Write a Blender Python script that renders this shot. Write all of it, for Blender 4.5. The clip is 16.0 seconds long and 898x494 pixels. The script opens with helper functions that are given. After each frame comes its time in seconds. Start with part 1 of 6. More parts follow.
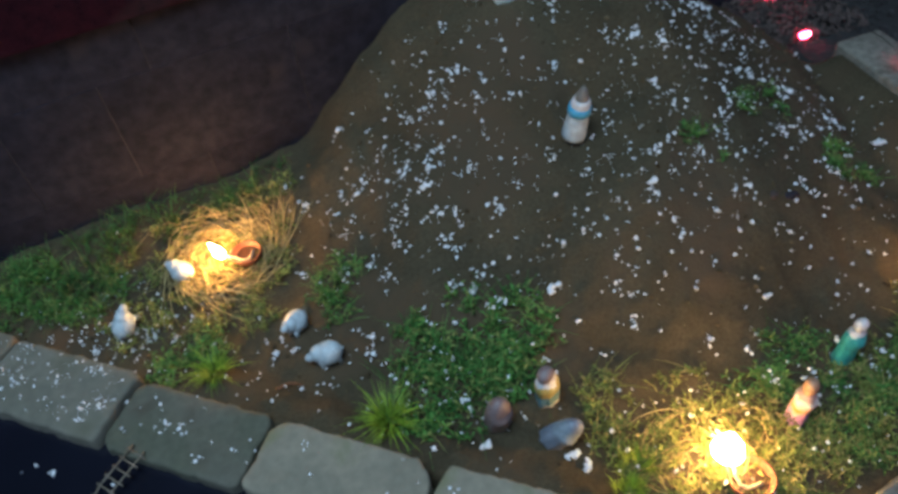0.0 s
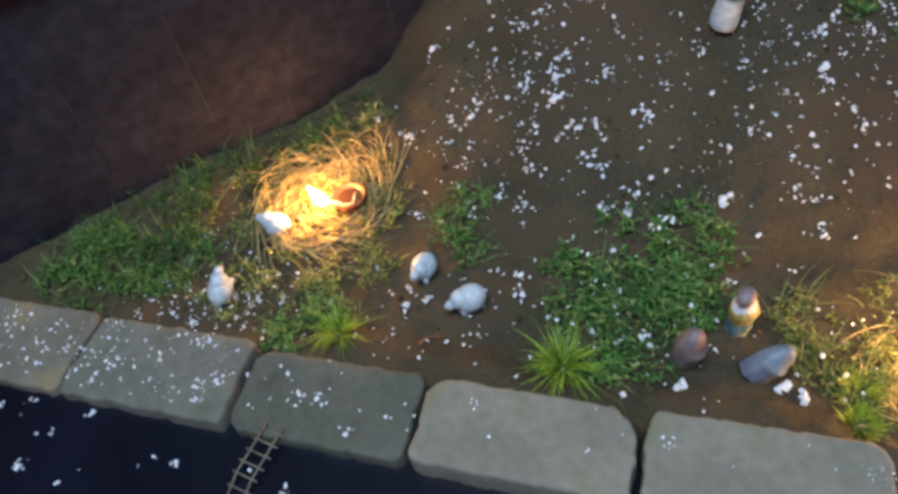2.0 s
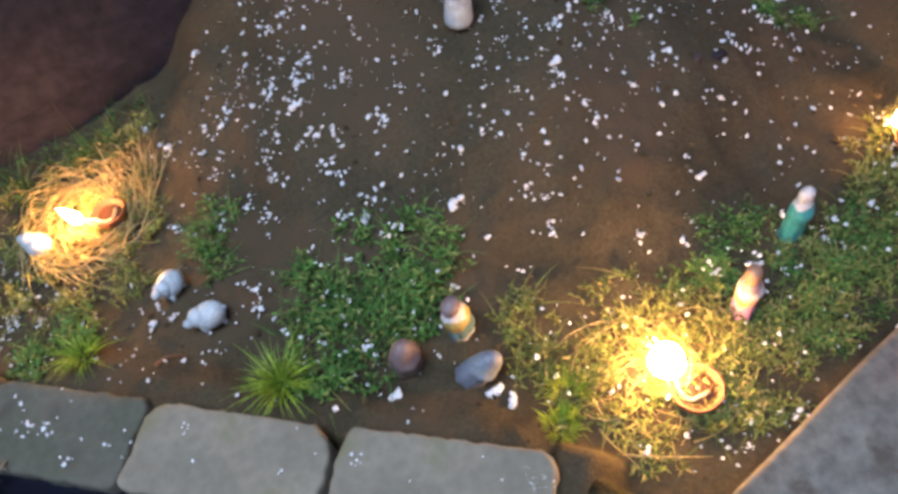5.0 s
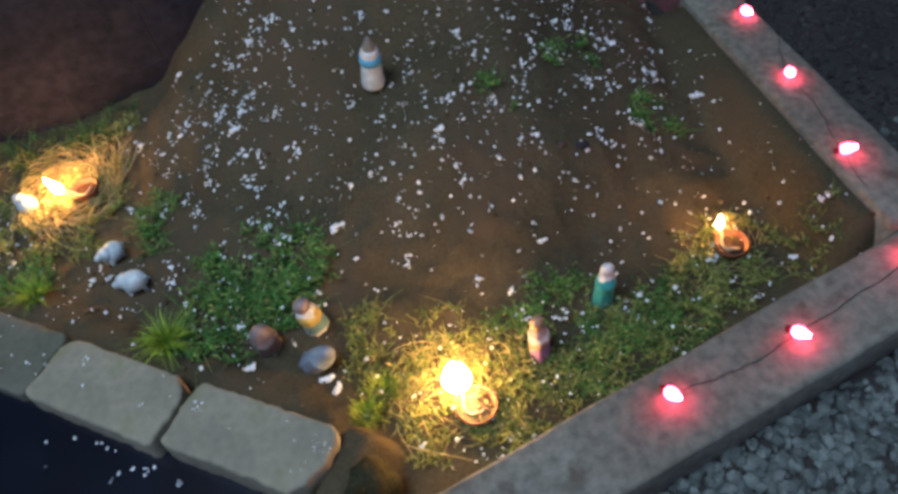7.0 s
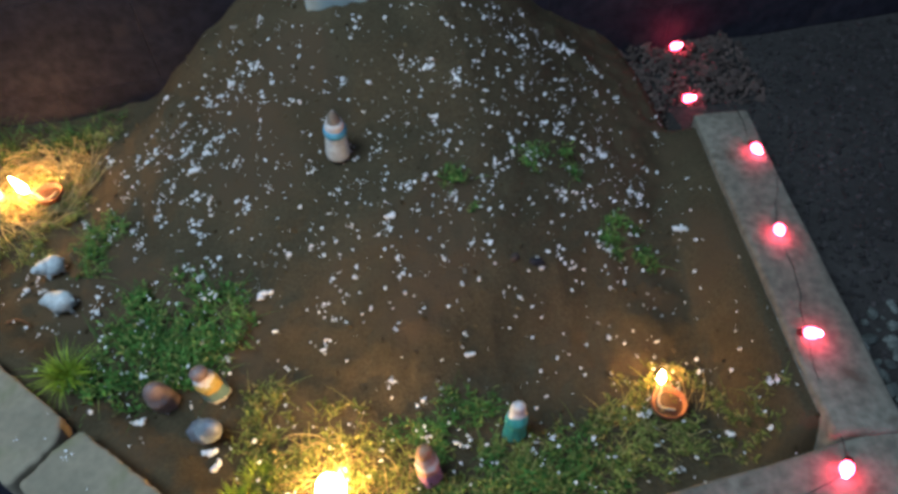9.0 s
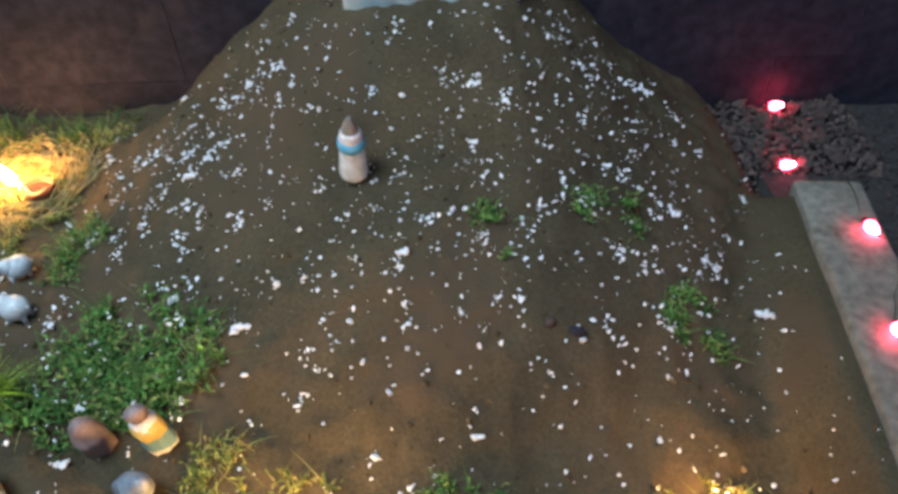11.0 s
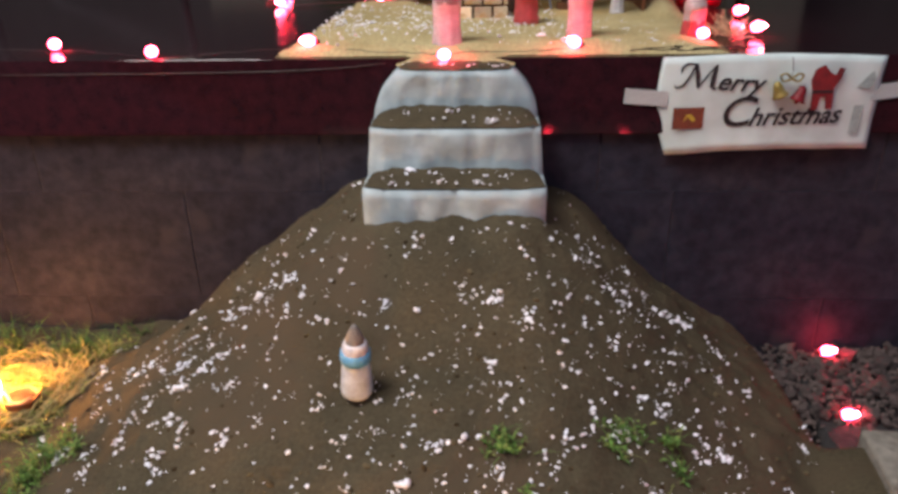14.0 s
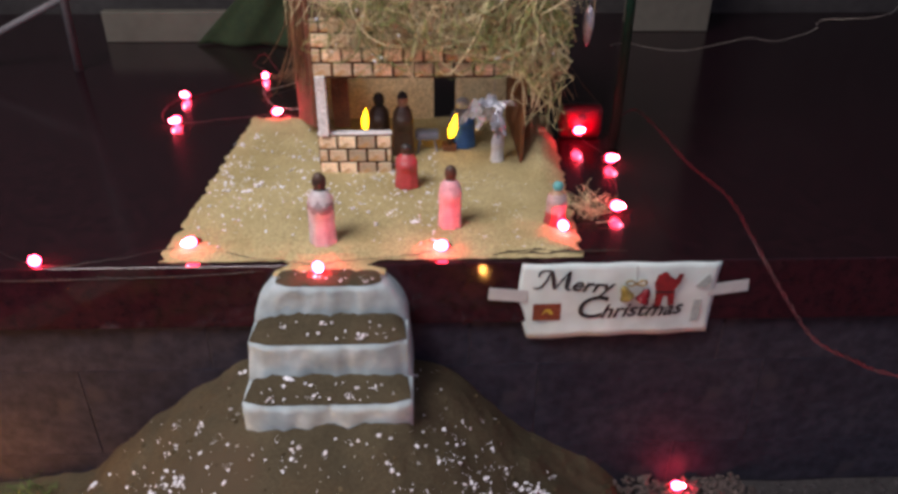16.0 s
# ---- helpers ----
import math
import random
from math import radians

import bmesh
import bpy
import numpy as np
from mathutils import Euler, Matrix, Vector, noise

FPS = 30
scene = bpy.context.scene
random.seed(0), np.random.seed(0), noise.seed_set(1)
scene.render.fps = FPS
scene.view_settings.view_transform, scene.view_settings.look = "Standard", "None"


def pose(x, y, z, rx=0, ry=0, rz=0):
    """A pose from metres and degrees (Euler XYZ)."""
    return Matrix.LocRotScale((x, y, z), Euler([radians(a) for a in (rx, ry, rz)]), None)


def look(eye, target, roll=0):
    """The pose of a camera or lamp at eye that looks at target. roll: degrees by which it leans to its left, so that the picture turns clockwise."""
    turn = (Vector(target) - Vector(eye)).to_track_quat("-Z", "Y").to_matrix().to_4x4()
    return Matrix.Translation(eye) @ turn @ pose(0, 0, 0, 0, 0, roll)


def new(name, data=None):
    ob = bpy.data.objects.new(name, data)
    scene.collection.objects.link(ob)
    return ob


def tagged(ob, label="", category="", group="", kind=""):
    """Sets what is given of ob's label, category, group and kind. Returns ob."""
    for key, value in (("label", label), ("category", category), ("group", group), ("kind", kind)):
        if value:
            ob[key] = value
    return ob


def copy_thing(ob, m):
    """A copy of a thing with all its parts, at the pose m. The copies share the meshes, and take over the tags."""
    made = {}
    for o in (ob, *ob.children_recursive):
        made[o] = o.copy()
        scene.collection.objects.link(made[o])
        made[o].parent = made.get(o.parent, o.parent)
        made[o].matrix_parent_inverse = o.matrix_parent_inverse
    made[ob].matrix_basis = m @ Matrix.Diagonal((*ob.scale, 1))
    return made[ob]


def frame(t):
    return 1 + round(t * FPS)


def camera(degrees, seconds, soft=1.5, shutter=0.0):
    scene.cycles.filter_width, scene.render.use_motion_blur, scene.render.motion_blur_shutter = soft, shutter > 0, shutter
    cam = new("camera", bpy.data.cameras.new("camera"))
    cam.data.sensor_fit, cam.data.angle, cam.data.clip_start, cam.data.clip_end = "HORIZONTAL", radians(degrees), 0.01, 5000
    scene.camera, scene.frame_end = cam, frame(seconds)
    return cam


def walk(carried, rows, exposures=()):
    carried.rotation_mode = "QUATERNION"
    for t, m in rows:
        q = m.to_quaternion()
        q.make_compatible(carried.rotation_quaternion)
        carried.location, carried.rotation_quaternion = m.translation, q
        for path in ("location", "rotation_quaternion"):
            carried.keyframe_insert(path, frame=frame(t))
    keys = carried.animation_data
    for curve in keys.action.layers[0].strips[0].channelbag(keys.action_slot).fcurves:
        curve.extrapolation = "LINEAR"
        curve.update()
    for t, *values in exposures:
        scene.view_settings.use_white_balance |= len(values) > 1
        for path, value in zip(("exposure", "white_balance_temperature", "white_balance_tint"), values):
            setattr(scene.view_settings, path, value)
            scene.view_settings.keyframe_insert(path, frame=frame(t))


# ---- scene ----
cam = camera(61.7, 16.0, soft=3.3)
PATH = [
    (0, (-0.299, -0.561, 0.821), (0.176, 0.688, -0.667), -7.1),
    (0.5, (-0.352, -0.489, 0.776), (0.151, 0.699, -0.753), -6.8),
    (1, (-0.414, -0.456, 0.771), (0.076, 0.686, -0.796), -8.7),
    (1.5, (-0.439, -0.437, 0.723), (0.017, 0.764, -0.81), -10.8),
    (2, (-0.454, -0.409, 0.701), (0.001, 0.767, -0.851), -11.9),
    (2.5, (-0.426, -0.409, 0.68), (0.03, 0.754, -0.882), -13.8),
    (3, (-0.368, -0.425, 0.655), (0.071, 0.717, -0.927), -14.5),
    (3.5, (-0.324, -0.439, 0.658), (0.145, 0.686, -0.928), -13.6),
    (4, (-0.267, -0.46, 0.664), (0.163, 0.632, -0.955), -15.4),
    (4.5, (-0.206, -0.485, 0.676), (0.209, 0.582, -0.964), -15.4),
    (6.8, (-0.015, -0.738, 0.83), (0.359, 0.439, -0.744), -10.7),
    (7, (0.021, -0.767, 0.835), (0.336, 0.437, -0.731), -10.3),
    (7.5, (0.113, -0.811, 0.845), (0.342, 0.431, -0.706), -7.7),
    (8, (0.172, -0.809, 0.851), (0.376, 0.469, -0.673), -6.7),
    (8.5, (0.197, -0.73, 0.849), (0.405, 0.549, -0.675), -3.8),
    (9, (0.237, -0.689, 0.863), (0.402, 0.573, -0.679), -3.8),
    (9.2, (0.265, -0.667, 0.871), (0.36, 0.607, -0.668), -4.1),
    (11.3, (0.302, -0.57, 0.615), (0.262, 0.912, -0.727), -1.1),
    (11.5, (0.299, -0.56, 0.565), (0.215, 0.965, -0.726), -0.7),
    (12, (0.306, -0.557, 0.492), (0.231, 1.081, -0.653), -0.2),
    (12.5, (0.297, -0.537, 0.499), (0.262, 1.173, -0.537), -0.1),
    (13, (0.304, -0.537, 0.501), (0.236, 1.225, -0.444), -1.3),
    (13.5, (0.317, -0.532, 0.535), (0.251, 1.27, -0.329), -1.2),
    (14, (0.324, -0.537, 0.59), (0.25, 1.277, -0.249), -0.9),
    (14.5, (0.324, -0.515, 0.661), (0.282, 1.286, -0.207), -0.6),
    (15, (0.355, -0.524, 0.836), (0.383, 1.227, -0.13), -1.3),
    (15.5, (0.399, -0.505, 0.946), (0.46, 1.222, -0.061), -0.4),
    (16, (0.43, -0.433, 0.969), (0.498, 1.29, -0.045), 0.4),
]
EXPOSURES = [(0, 0.08, 5400, 5), (0.5, 0.24, 5900, 17), (2.0, 0.48, 5800, 17), (3.0, 0.60, 5800, 18), (3.5, 0.64, 5850, 20), (4.7, 0.70, 5850, 24), (6.8, 0.22, 5650, 14), (9.2, 0.29, 5750, 7), (11.3, 0.92, 6100, 11), (12.5, 0.99, 6900, 17), (13.5, 1.02, 7600, 25), (14.2, 1.00, 7800, 33), (15.3, 0.88, 7750, 36), (16, 0.88, 7750, 36)]
walk(cam, [(t, look(eye, target, roll)) for t, eye, target, roll in PATH], EXPOSURES)

# ---- light: night, one cool lamp behind the visitor, oil lamps and red bulbs ----
world = bpy.data.worlds.new("night")
scene.world = world
world.use_nodes = True
world.node_tree.nodes["Background"].inputs[0].default_value = (0.35, 0.42, 0.6, 1)
world.node_tree.nodes["Background"].inputs[1].default_value = 0.36

porch = bpy.data.lights.new("porch_lamp", "AREA")
porch.shape, porch.size, porch.size_y = "RECTANGLE", 1.4, 1.0
porch.energy, porch.color = 45.0, (0.84, 1.0, 1.06)
new("porch_lamp", porch).matrix_world = look((-0.78, -0.50, 2.5), (0.0, 0.1, 0.0))


# ---- materials ----
def mat(name, base, second=None, rough=0.7, scale=40.0, bump=0.3, bump_dist=0.002, metal=0.0, vary="", spots=None, detail_scale=None, spec=0.5, grain=(0.65, 1.2), flecks=None):
    """Two colours mixed by noise at two scales, with fine relief; vary: 'object' or 'island' adds brightness variation."""
    m = bpy.data.materials.new(name)
    m.use_nodes = True
    nt = m.node_tree
    bsdf = nt.nodes["Principled BSDF"]
    co = nt.nodes.new("ShaderNodeTexCoord")
    second = second or tuple(c * 0.7 for c in base)
    n1 = nt.nodes.new("ShaderNodeTexNoise")
    n1.inputs["Scale"].default_value, n1.inputs["Detail"].default_value = scale, 6
    n2 = nt.nodes.new("ShaderNodeTexNoise")
    n2.inputs["Scale"].default_value, n2.inputs["Detail"].default_value = detail_scale or scale * 9, 4
    for n in (n1, n2):
        nt.links.new(co.outputs["Object"], n.inputs["Vector"])
    ramp = nt.nodes.new("ShaderNodeValToRGB")
    ramp.color_ramp.elements[0].position, ramp.color_ramp.elements[1].position = 0.35, 0.65
    ramp.color_ramp.elements[0].color, ramp.color_ramp.elements[1].color = (*second, 1), (*base, 1)
    nt.links.new(n1.outputs["Fac"], ramp.inputs["Fac"])
    mul = nt.nodes.new("ShaderNodeMix")
    mul.data_type, mul.blend_type = "RGBA", "MULTIPLY"
    mul.inputs["Factor"].default_value = 1.0
    fine = nt.nodes.new("ShaderNodeMapRange")
    fine.inputs["From Min"].default_value, fine.inputs["From Max"].default_value = 0.3, 0.7
    fine.inputs["To Min"].default_value, fine.inputs["To Max"].default_value = grain
    nt.links.new(n2.outputs["Fac"], fine.inputs["Value"])
    nt.links.new(ramp.outputs["Color"], mul.inputs["A"])
    nt.links.new(fine.outputs["Result"], mul.inputs["B"])
    out = mul.outputs["Result"]
    if vary:
        info = nt.nodes.new("ShaderNodeObjectInfo" if vary == "object" else "ShaderNodeNewGeometry")
        rng = nt.nodes.new("ShaderNodeMapRange")
        rng.inputs["To Min"].default_value, rng.inputs["To Max"].default_value = (0.4, 1.6) if flecks else (0.5, 1.35)
        nt.links.new(info.outputs["Random" if vary == "object" else "Random Per Island"], rng.inputs["Value"])
        m2 = nt.nodes.new("ShaderNodeMix")
        m2.data_type, m2.blend_type = "RGBA", "MULTIPLY"
        m2.inputs["Factor"].default_value = 1.0
        nt.links.new(out, m2.inputs["A"])
        nt.links.new(rng.outputs["Result"], m2.inputs["B"])
        out = m2.outputs["Result"]
        if flecks:
            wn = nt.nodes.new("ShaderNodeTexWhiteNoise")
            wn.noise_dimensions = "1D"
            nt.links.new(info.outputs["Random Per Island"], wn.inputs["W"])
            r4 = nt.nodes.new("ShaderNodeMapRange")
            r4.inputs["From Min"].default_value, r4.inputs["From Max"].default_value = 1 - flecks[1], 1.0
            nt.links.new(wn.outputs["Value"], r4.inputs["Value"])
            m4 = nt.nodes.new("ShaderNodeMix")
            m4.data_type = "RGBA"
            m4.inputs["B"].default_value = (*flecks[0], 1)
            nt.links.new(r4.outputs["Result"], m4.inputs["Factor"])
            nt.links.new(out, m4.inputs["A"])
            out = m4.outputs["Result"]
    if spots:
        n3 = nt.nodes.new("ShaderNodeTexNoise")
        n3.inputs["Scale"].default_value, n3.inputs["Detail"].default_value = spots[1], 8
        nt.links.new(co.outputs["Object"], n3.inputs["Vector"])
        r3 = nt.nodes.new("ShaderNodeMapRange")
        r3.inputs["From Min"].default_value, r3.inputs["From Max"].default_value = spots[2], spots[2] + 0.12
        nt.links.new(n3.outputs["Fac"], r3.inputs["Value"])
        m3 = nt.nodes.new("ShaderNodeMix")
        m3.data_type = "RGBA"
        m3.inputs["B"].default_value = (*spots[0], 1)
        nt.links.new(r3.outputs["Result"], m3.inputs["Factor"])
        nt.links.new(out, m3.inputs["A"])
        out = m3.outputs["Result"]
    nt.links.new(out, bsdf.inputs["Base Color"])
    bsdf.inputs["Roughness"].default_value, bsdf.inputs["Metallic"].default_value = rough, metal
    bsdf.inputs["Specular IOR Level"].default_value = spec
    if bump:
        b = nt.nodes.new("ShaderNodeBump")
        b.inputs["Strength"].default_value, b.inputs["Distance"].default_value = bump, bump_dist
        nt.links.new(n2.outputs["Fac"], b.inputs["Height"])
        nt.links.new(b.outputs["Normal"], bsdf.inputs["Normal"])
    return m


def glow(name, colour, strength, base=(0.8, 0.1, 0.05)):
    m = bpy.data.materials.new(name)
    m.use_nodes = True
    b = m.node_tree.nodes["Principled BSDF"]
    b.inputs["Base Color"].default_value = (*base, 1)
    b.inputs["Emission Color"].default_value = (*colour, 1)
    b.inputs["Emission Strength"].default_value = strength
    return m


SOIL = mat("soil", (0.080, 0.064, 0.038), (0.056, 0.046, 0.028), 0.95, 9, 0.6, 0.003, detail_scale=220, spec=0.12, grain=(0.78, 1.15), spots=((0.078, 0.057, 0.035), 5, 0.52))
CLOD = mat("soil_clod", (0.11, 0.084, 0.048), (0.07, 0.054, 0.03), 0.95, 90, 0.6, vary="island", spec=0.1)
FOAM = mat("white_foam", (0.85, 0.87, 0.9), (0.78, 0.8, 0.84), 0.8, 200, 0.2, 0.0008)
PAVER = mat("concrete_paver", (0.27, 0.240, 0.178), (0.195, 0.18, 0.135), 0.9, 11, 0.35, 0.0015, spots=((0.19, 0.185, 0.11), 13, 0.58), grain=(0.86, 1.09), detail_scale=80)
MOSSY_PAVER = mat("mossy_paver", (0.12, 0.115, 0.088), (0.085, 0.09, 0.06), 0.85, 9, 0.3, 0.0015, spots=((0.075, 0.07, 0.05), 20, 0.57), grain=(0.82, 1.1))
DARK_PAVER = mat("stained_paver", (0.185, 0.175, 0.14), (0.135, 0.13, 0.10), 0.85, 7, 0.3, 0.0015, spots=((0.115, 0.11, 0.075), 9, 0.56), grain=(0.82, 1.1))
RUSTY_PAVER = mat("yellowed_paver", (0.19, 0.17, 0.125), (0.145, 0.125, 0.09), 0.85, 8, 0.25, 0.0015, spots=((0.28, 0.20, 0.09), 9, 0.58), grain=(0.86, 1.08))
BEAM = mat("weathered_beam", (0.21, 0.195, 0.16), (0.15, 0.132, 0.105), 0.8, 9, 0.3, 0.002, spots=((0.10, 0.08, 0.06), 25, 0.6))
STONE = mat("dark_stone", (0.034, 0.0330, 0.0450), (0.020, 0.0197, 0.0290), 0.8, 6, 0.4, 0.003, spots=((0.036, 0.033, 0.040), 14, 0.60), spec=0.12)
JOINT = mat("joint_mortar", (0.052, 0.048, 0.053), (0.022, 0.020, 0.023), 0.9, 14, 0.6)
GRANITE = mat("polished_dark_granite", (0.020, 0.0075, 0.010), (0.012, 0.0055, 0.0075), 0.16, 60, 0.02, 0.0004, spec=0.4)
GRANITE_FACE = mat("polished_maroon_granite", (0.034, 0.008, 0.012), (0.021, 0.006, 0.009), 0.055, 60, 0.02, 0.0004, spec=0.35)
WATER = mat("dark_pond_water", (0.007, 0.008, 0.016), (0.005, 0.006, 0.012), 0.24, 5, 0.05, 0.001, detail_scale=8)
GRAVEL = mat("grey_gravel", (0.17, 0.19, 0.18), (0.08, 0.095, 0.09), 0.75, 60, 0.5, vary="island")
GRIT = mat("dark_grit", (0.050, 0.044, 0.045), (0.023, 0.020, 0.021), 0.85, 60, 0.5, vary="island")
GROUND = mat("dark_ground", (0.040, 0.037, 0.036), (0.024, 0.022, 0.022), 0.95, 4, 0.7, 0.006, detail_scale=90)
RUBBLE = mat("broken_concrete", (0.110, 0.078, 0.068), (0.055, 0.040, 0.036), 0.9, 40, 0.6, vary="object")
LONG_GRASS = mat("long_grass", (0.075, 0.16, 0.035), (0.03, 0.075, 0.02), 0.7, 14, 0.1, vary="island", spec=0.2, flecks=((0.22, 0.22, 0.07), 0.2))
GRASS = mat("moss_grass", (0.11, 0.235, 0.05), (0.04, 0.115, 0.025), 0.7, 14, 0.1, vary="island", spec=0.2, flecks=((0.26, 0.29, 0.085), 0.36))
BRIGHT_GRASS = mat("bright_grass", (0.30, 0.42, 0.035), (0.17, 0.28, 0.02), 0.5, 30, 0.1, vary="island", spec=0.3)
OLIVE_GRASS = mat("olive_grass", (0.24, 0.27, 0.065), (0.10, 0.135, 0.032), 0.7, 20, 0.1, vary="island", spec=0.2, flecks=((0.40, 0.31, 0.12), 0.3))
STRAW = mat("dry_straw", (0.52, 0.40, 0.17), (0.31, 0.23, 0.09), 0.65, 30, 0.2, vary="island", spec=0.3)
BROWN_STRAW = mat("brown_straw", (0.26, 0.13, 0.06), (0.15, 0.07, 0.035), 0.65, 30, 0.2, vary="island", spec=0.3)
THATCH = mat("dry_thatch", (0.66, 0.58, 0.36), (0.36, 0.34, 0.17), 0.65, 12, 0.2, vary="island", spec=0.3, flecks=((0.34, 0.22, 0.11), 0.25))
GREEN_STALK = mat("green_stalk", (0.30, 0.35, 0.13), (0.17, 0.22, 0.08), 0.6, 20, 0.1, vary="island", spec=0.3)
CLAY = mat("terracotta", (0.26, 0.095, 0.042), (0.17, 0.06, 0.028), 0.6, 30, 0.3, 0.001)
OIL = mat("lamp_oil", (0.05, 0.02, 0.010), None, 0.45, 10, 0)
WICK = mat("cotton_wick", (0.50, 0.44, 0.32), None, 0.9, 100, 0.3, 0.0006)
PAPER = mat("white_paper", (0.53, 0.67, 0.655), (0.45, 0.58, 0.565), 0.75, 14, 0.15, 0.002, detail_scale=30, grain=(0.90, 1.05))
STAIR_PAPER = mat("draped_white_paper", (0.40, 0.51, 0.52), (0.25, 0.335, 0.35), 0.8, 16, 0.5, 0.003, detail_scale=40, spots=((0.24, 0.26, 0.23), 30, 0.68), grain=(0.84, 1.08))
GREY_PATCH = mat("grey_patch", (0.31, 0.40, 0.39), None, 0.7, 40, 0.1)
TAPE = mat("masking_tape", (0.40, 0.45, 0.45), (0.34, 0.385, 0.385), 0.5, 30, 0.03, grain=(0.92, 1.05))
INK = mat("black_ink", (0.015, 0.012, 0.014), None, 0.6, 50, 0)
PRINT_RED = mat("red_print", (0.26, 0.014, 0.016), (0.14, 0.008, 0.01), 0.6, 80, 0)
PRINT_BROWN = mat("brown_print", (0.20, 0.045, 0.02), None, 0.6, 80, 0)
GOLD_FOIL = mat("gold_foil", (0.42, 0.32, 0.10), (0.26, 0.19, 0.05), 0.4, 60, 0.2, metal=0.6)
BELL_RED = mat("red_bell", (0.22, 0.010, 0.014), (0.13, 0.006, 0.010), 0.45, 40, 0.1, spec=0.25)
GOLD = mat("gold_print", (0.55, 0.40, 0.06), (0.40, 0.28, 0.03), 0.4, 60, 0.1)
SAND = mat("pale_sand", (0.48, 0.405, 0.215), (0.39, 0.325, 0.16), 0.95, 12, 0.7, 0.002, detail_scale=260, spec=0.1)
BRICK = mat("painted_brick", (0.86, 0.74, 0.54), (0.68, 0.49, 0.28), 0.8, 45, 0.3, spots=((0.46, 0.25, 0.08), 38, 0.52), vary="object")
BRICK_JOINT = mat("brick_joint", (0.10, 0.055, 0.03), None, 0.9, 40, 0.2)
CARD = mat("beige_card", (0.72, 0.60, 0.38), (0.62, 0.50, 0.30), 0.8, 20, 0.2)
CARD_DARK = mat("brown_card", (0.22, 0.08, 0.025), (0.14, 0.05, 0.02), 0.8, 25, 0.2)
WHITE_POST = mat("white_painted_post", (0.80, 0.80, 0.78), (0.6, 0.6, 0.57), 0.6, 30, 0.2)
WIRE = mat("dark_wire", (0.035, 0.020, 0.018), None, 0.4, 50, 0)
RED_WIRE = mat("red_wire", (0.15, 0.012, 0.018), (0.05, 0.006, 0.008), 0.4, 60, 0)
SILVER_WIRE = mat("pale_wire", (0.5, 0.46, 0.38), None, 0.35, 60, 0, metal=0.5)
SILVER = mat("silver_foil", (0.80, 0.84, 0.88), (0.5, 0.55, 0.6), 0.25, 40, 0.6, 0.002, metal=0.55)
GREEN_POLE = mat("dark_green_metal", (0.006, 0.04, 0.025), None, 0.75, 30, 0.1, spec=0.1)
NEEDLE = mat("green_needles", (0.02, 0.08, 0.04), (0.012, 0.05, 0.03), 0.5, 30, 0, vary="island")
RED_PLASTIC = mat("red_plastic", (0.24, 0.012, 0.02), None, 0.35, 30, 0)
GREY_METAL = mat("grey_metal_leg", (0.15, 0.145, 0.15), (0.11, 0.11, 0.115), 0.6, 30, 0.1, metal=0.2)
WALL_DARK = mat("dark_plaster", (0.035, 0.033, 0.032), (0.025, 0.023, 0.022), 0.8, 3, 0.3)
WALL_BEIGE = mat("beige_plaster", (0.11, 0.105, 0.08), (0.09, 0.085, 0.066), 0.7, 3, 0.1, grain=(0.88, 1.08))
GREEN_CLOTH = mat("dark_green_cloth", (0.016, 0.036, 0.01), (0.009, 0.024, 0.006), 0.9, 30, 0.4)
CEILING = mat("porch_ceiling", (0.06, 0.058, 0.055), None, 0.9, 5, 0.2)
BULB = glow("lit_red_bulb", (1.0, 0.036, 0.075), 42.0)
BULB_TIP = glow("hot_red_bulb_tip", (1.0, 0.10, 0.17), 75.0)
FLAME = glow("oil_flame", (1.0, 0.45, 0.11), 480.0, (1, 0.6, 0.2))
BIG_FLAME = glow("tall_oil_flame", (1.0, 0.50, 0.13), 165.0, (1, 0.6, 0.2))
SMALL_FLAME = glow("small_oil_flame", (1.0, 0.45, 0.10), 210.0, (1, 0.6, 0.2))
YELLOW_BULB = glow("yellow_flame_bulb", (1.0, 0.50, 0.013), 8.0, (0.9, 0.6, 0.05))


# ---- mesh helpers ----
def mesh_object(name, verts, faces, material, parent=None, label="", smooth=False, slots=None):
    me = bpy.data.meshes.new(name)
    me.from_pydata([tuple(v) for v in verts], [], [tuple(f) for f in faces])
    for m in (material if isinstance(material, (list, tuple)) else [material]):
        me.materials.append(m)
    if slots is not None:
        me.polygons.foreach_set("material_index", slots)
    if smooth:
        me.polygons.foreach_set("use_smooth", [True] * len(me.polygons))
    me.update()
    ob = new(name, me)
    if parent is not None:
        ob.parent = parent
    if label:
        ob["label"] = label
    return ob


def part(name, bm, material, parent=None, label="", smooth=False):
    me = bpy.data.meshes.new(name)
    bm.to_mesh(me)
    bm.free()
    for m in (material if isinstance(material, (list, tuple)) else [material]):
        me.materials.append(m)
    if smooth:
        me.polygons.foreach_set("use_smooth", [True] * len(me.polygons))
    ob = new(name, me)
    if parent is not None:
        ob.parent = parent
    if label:
        ob["label"] = label
    return ob


def empty(name, at=(0, 0, 0), turn=(0, 0, 0)):
    ob = new(name)
    ob.matrix_basis = pose(*at, *turn)
    return ob


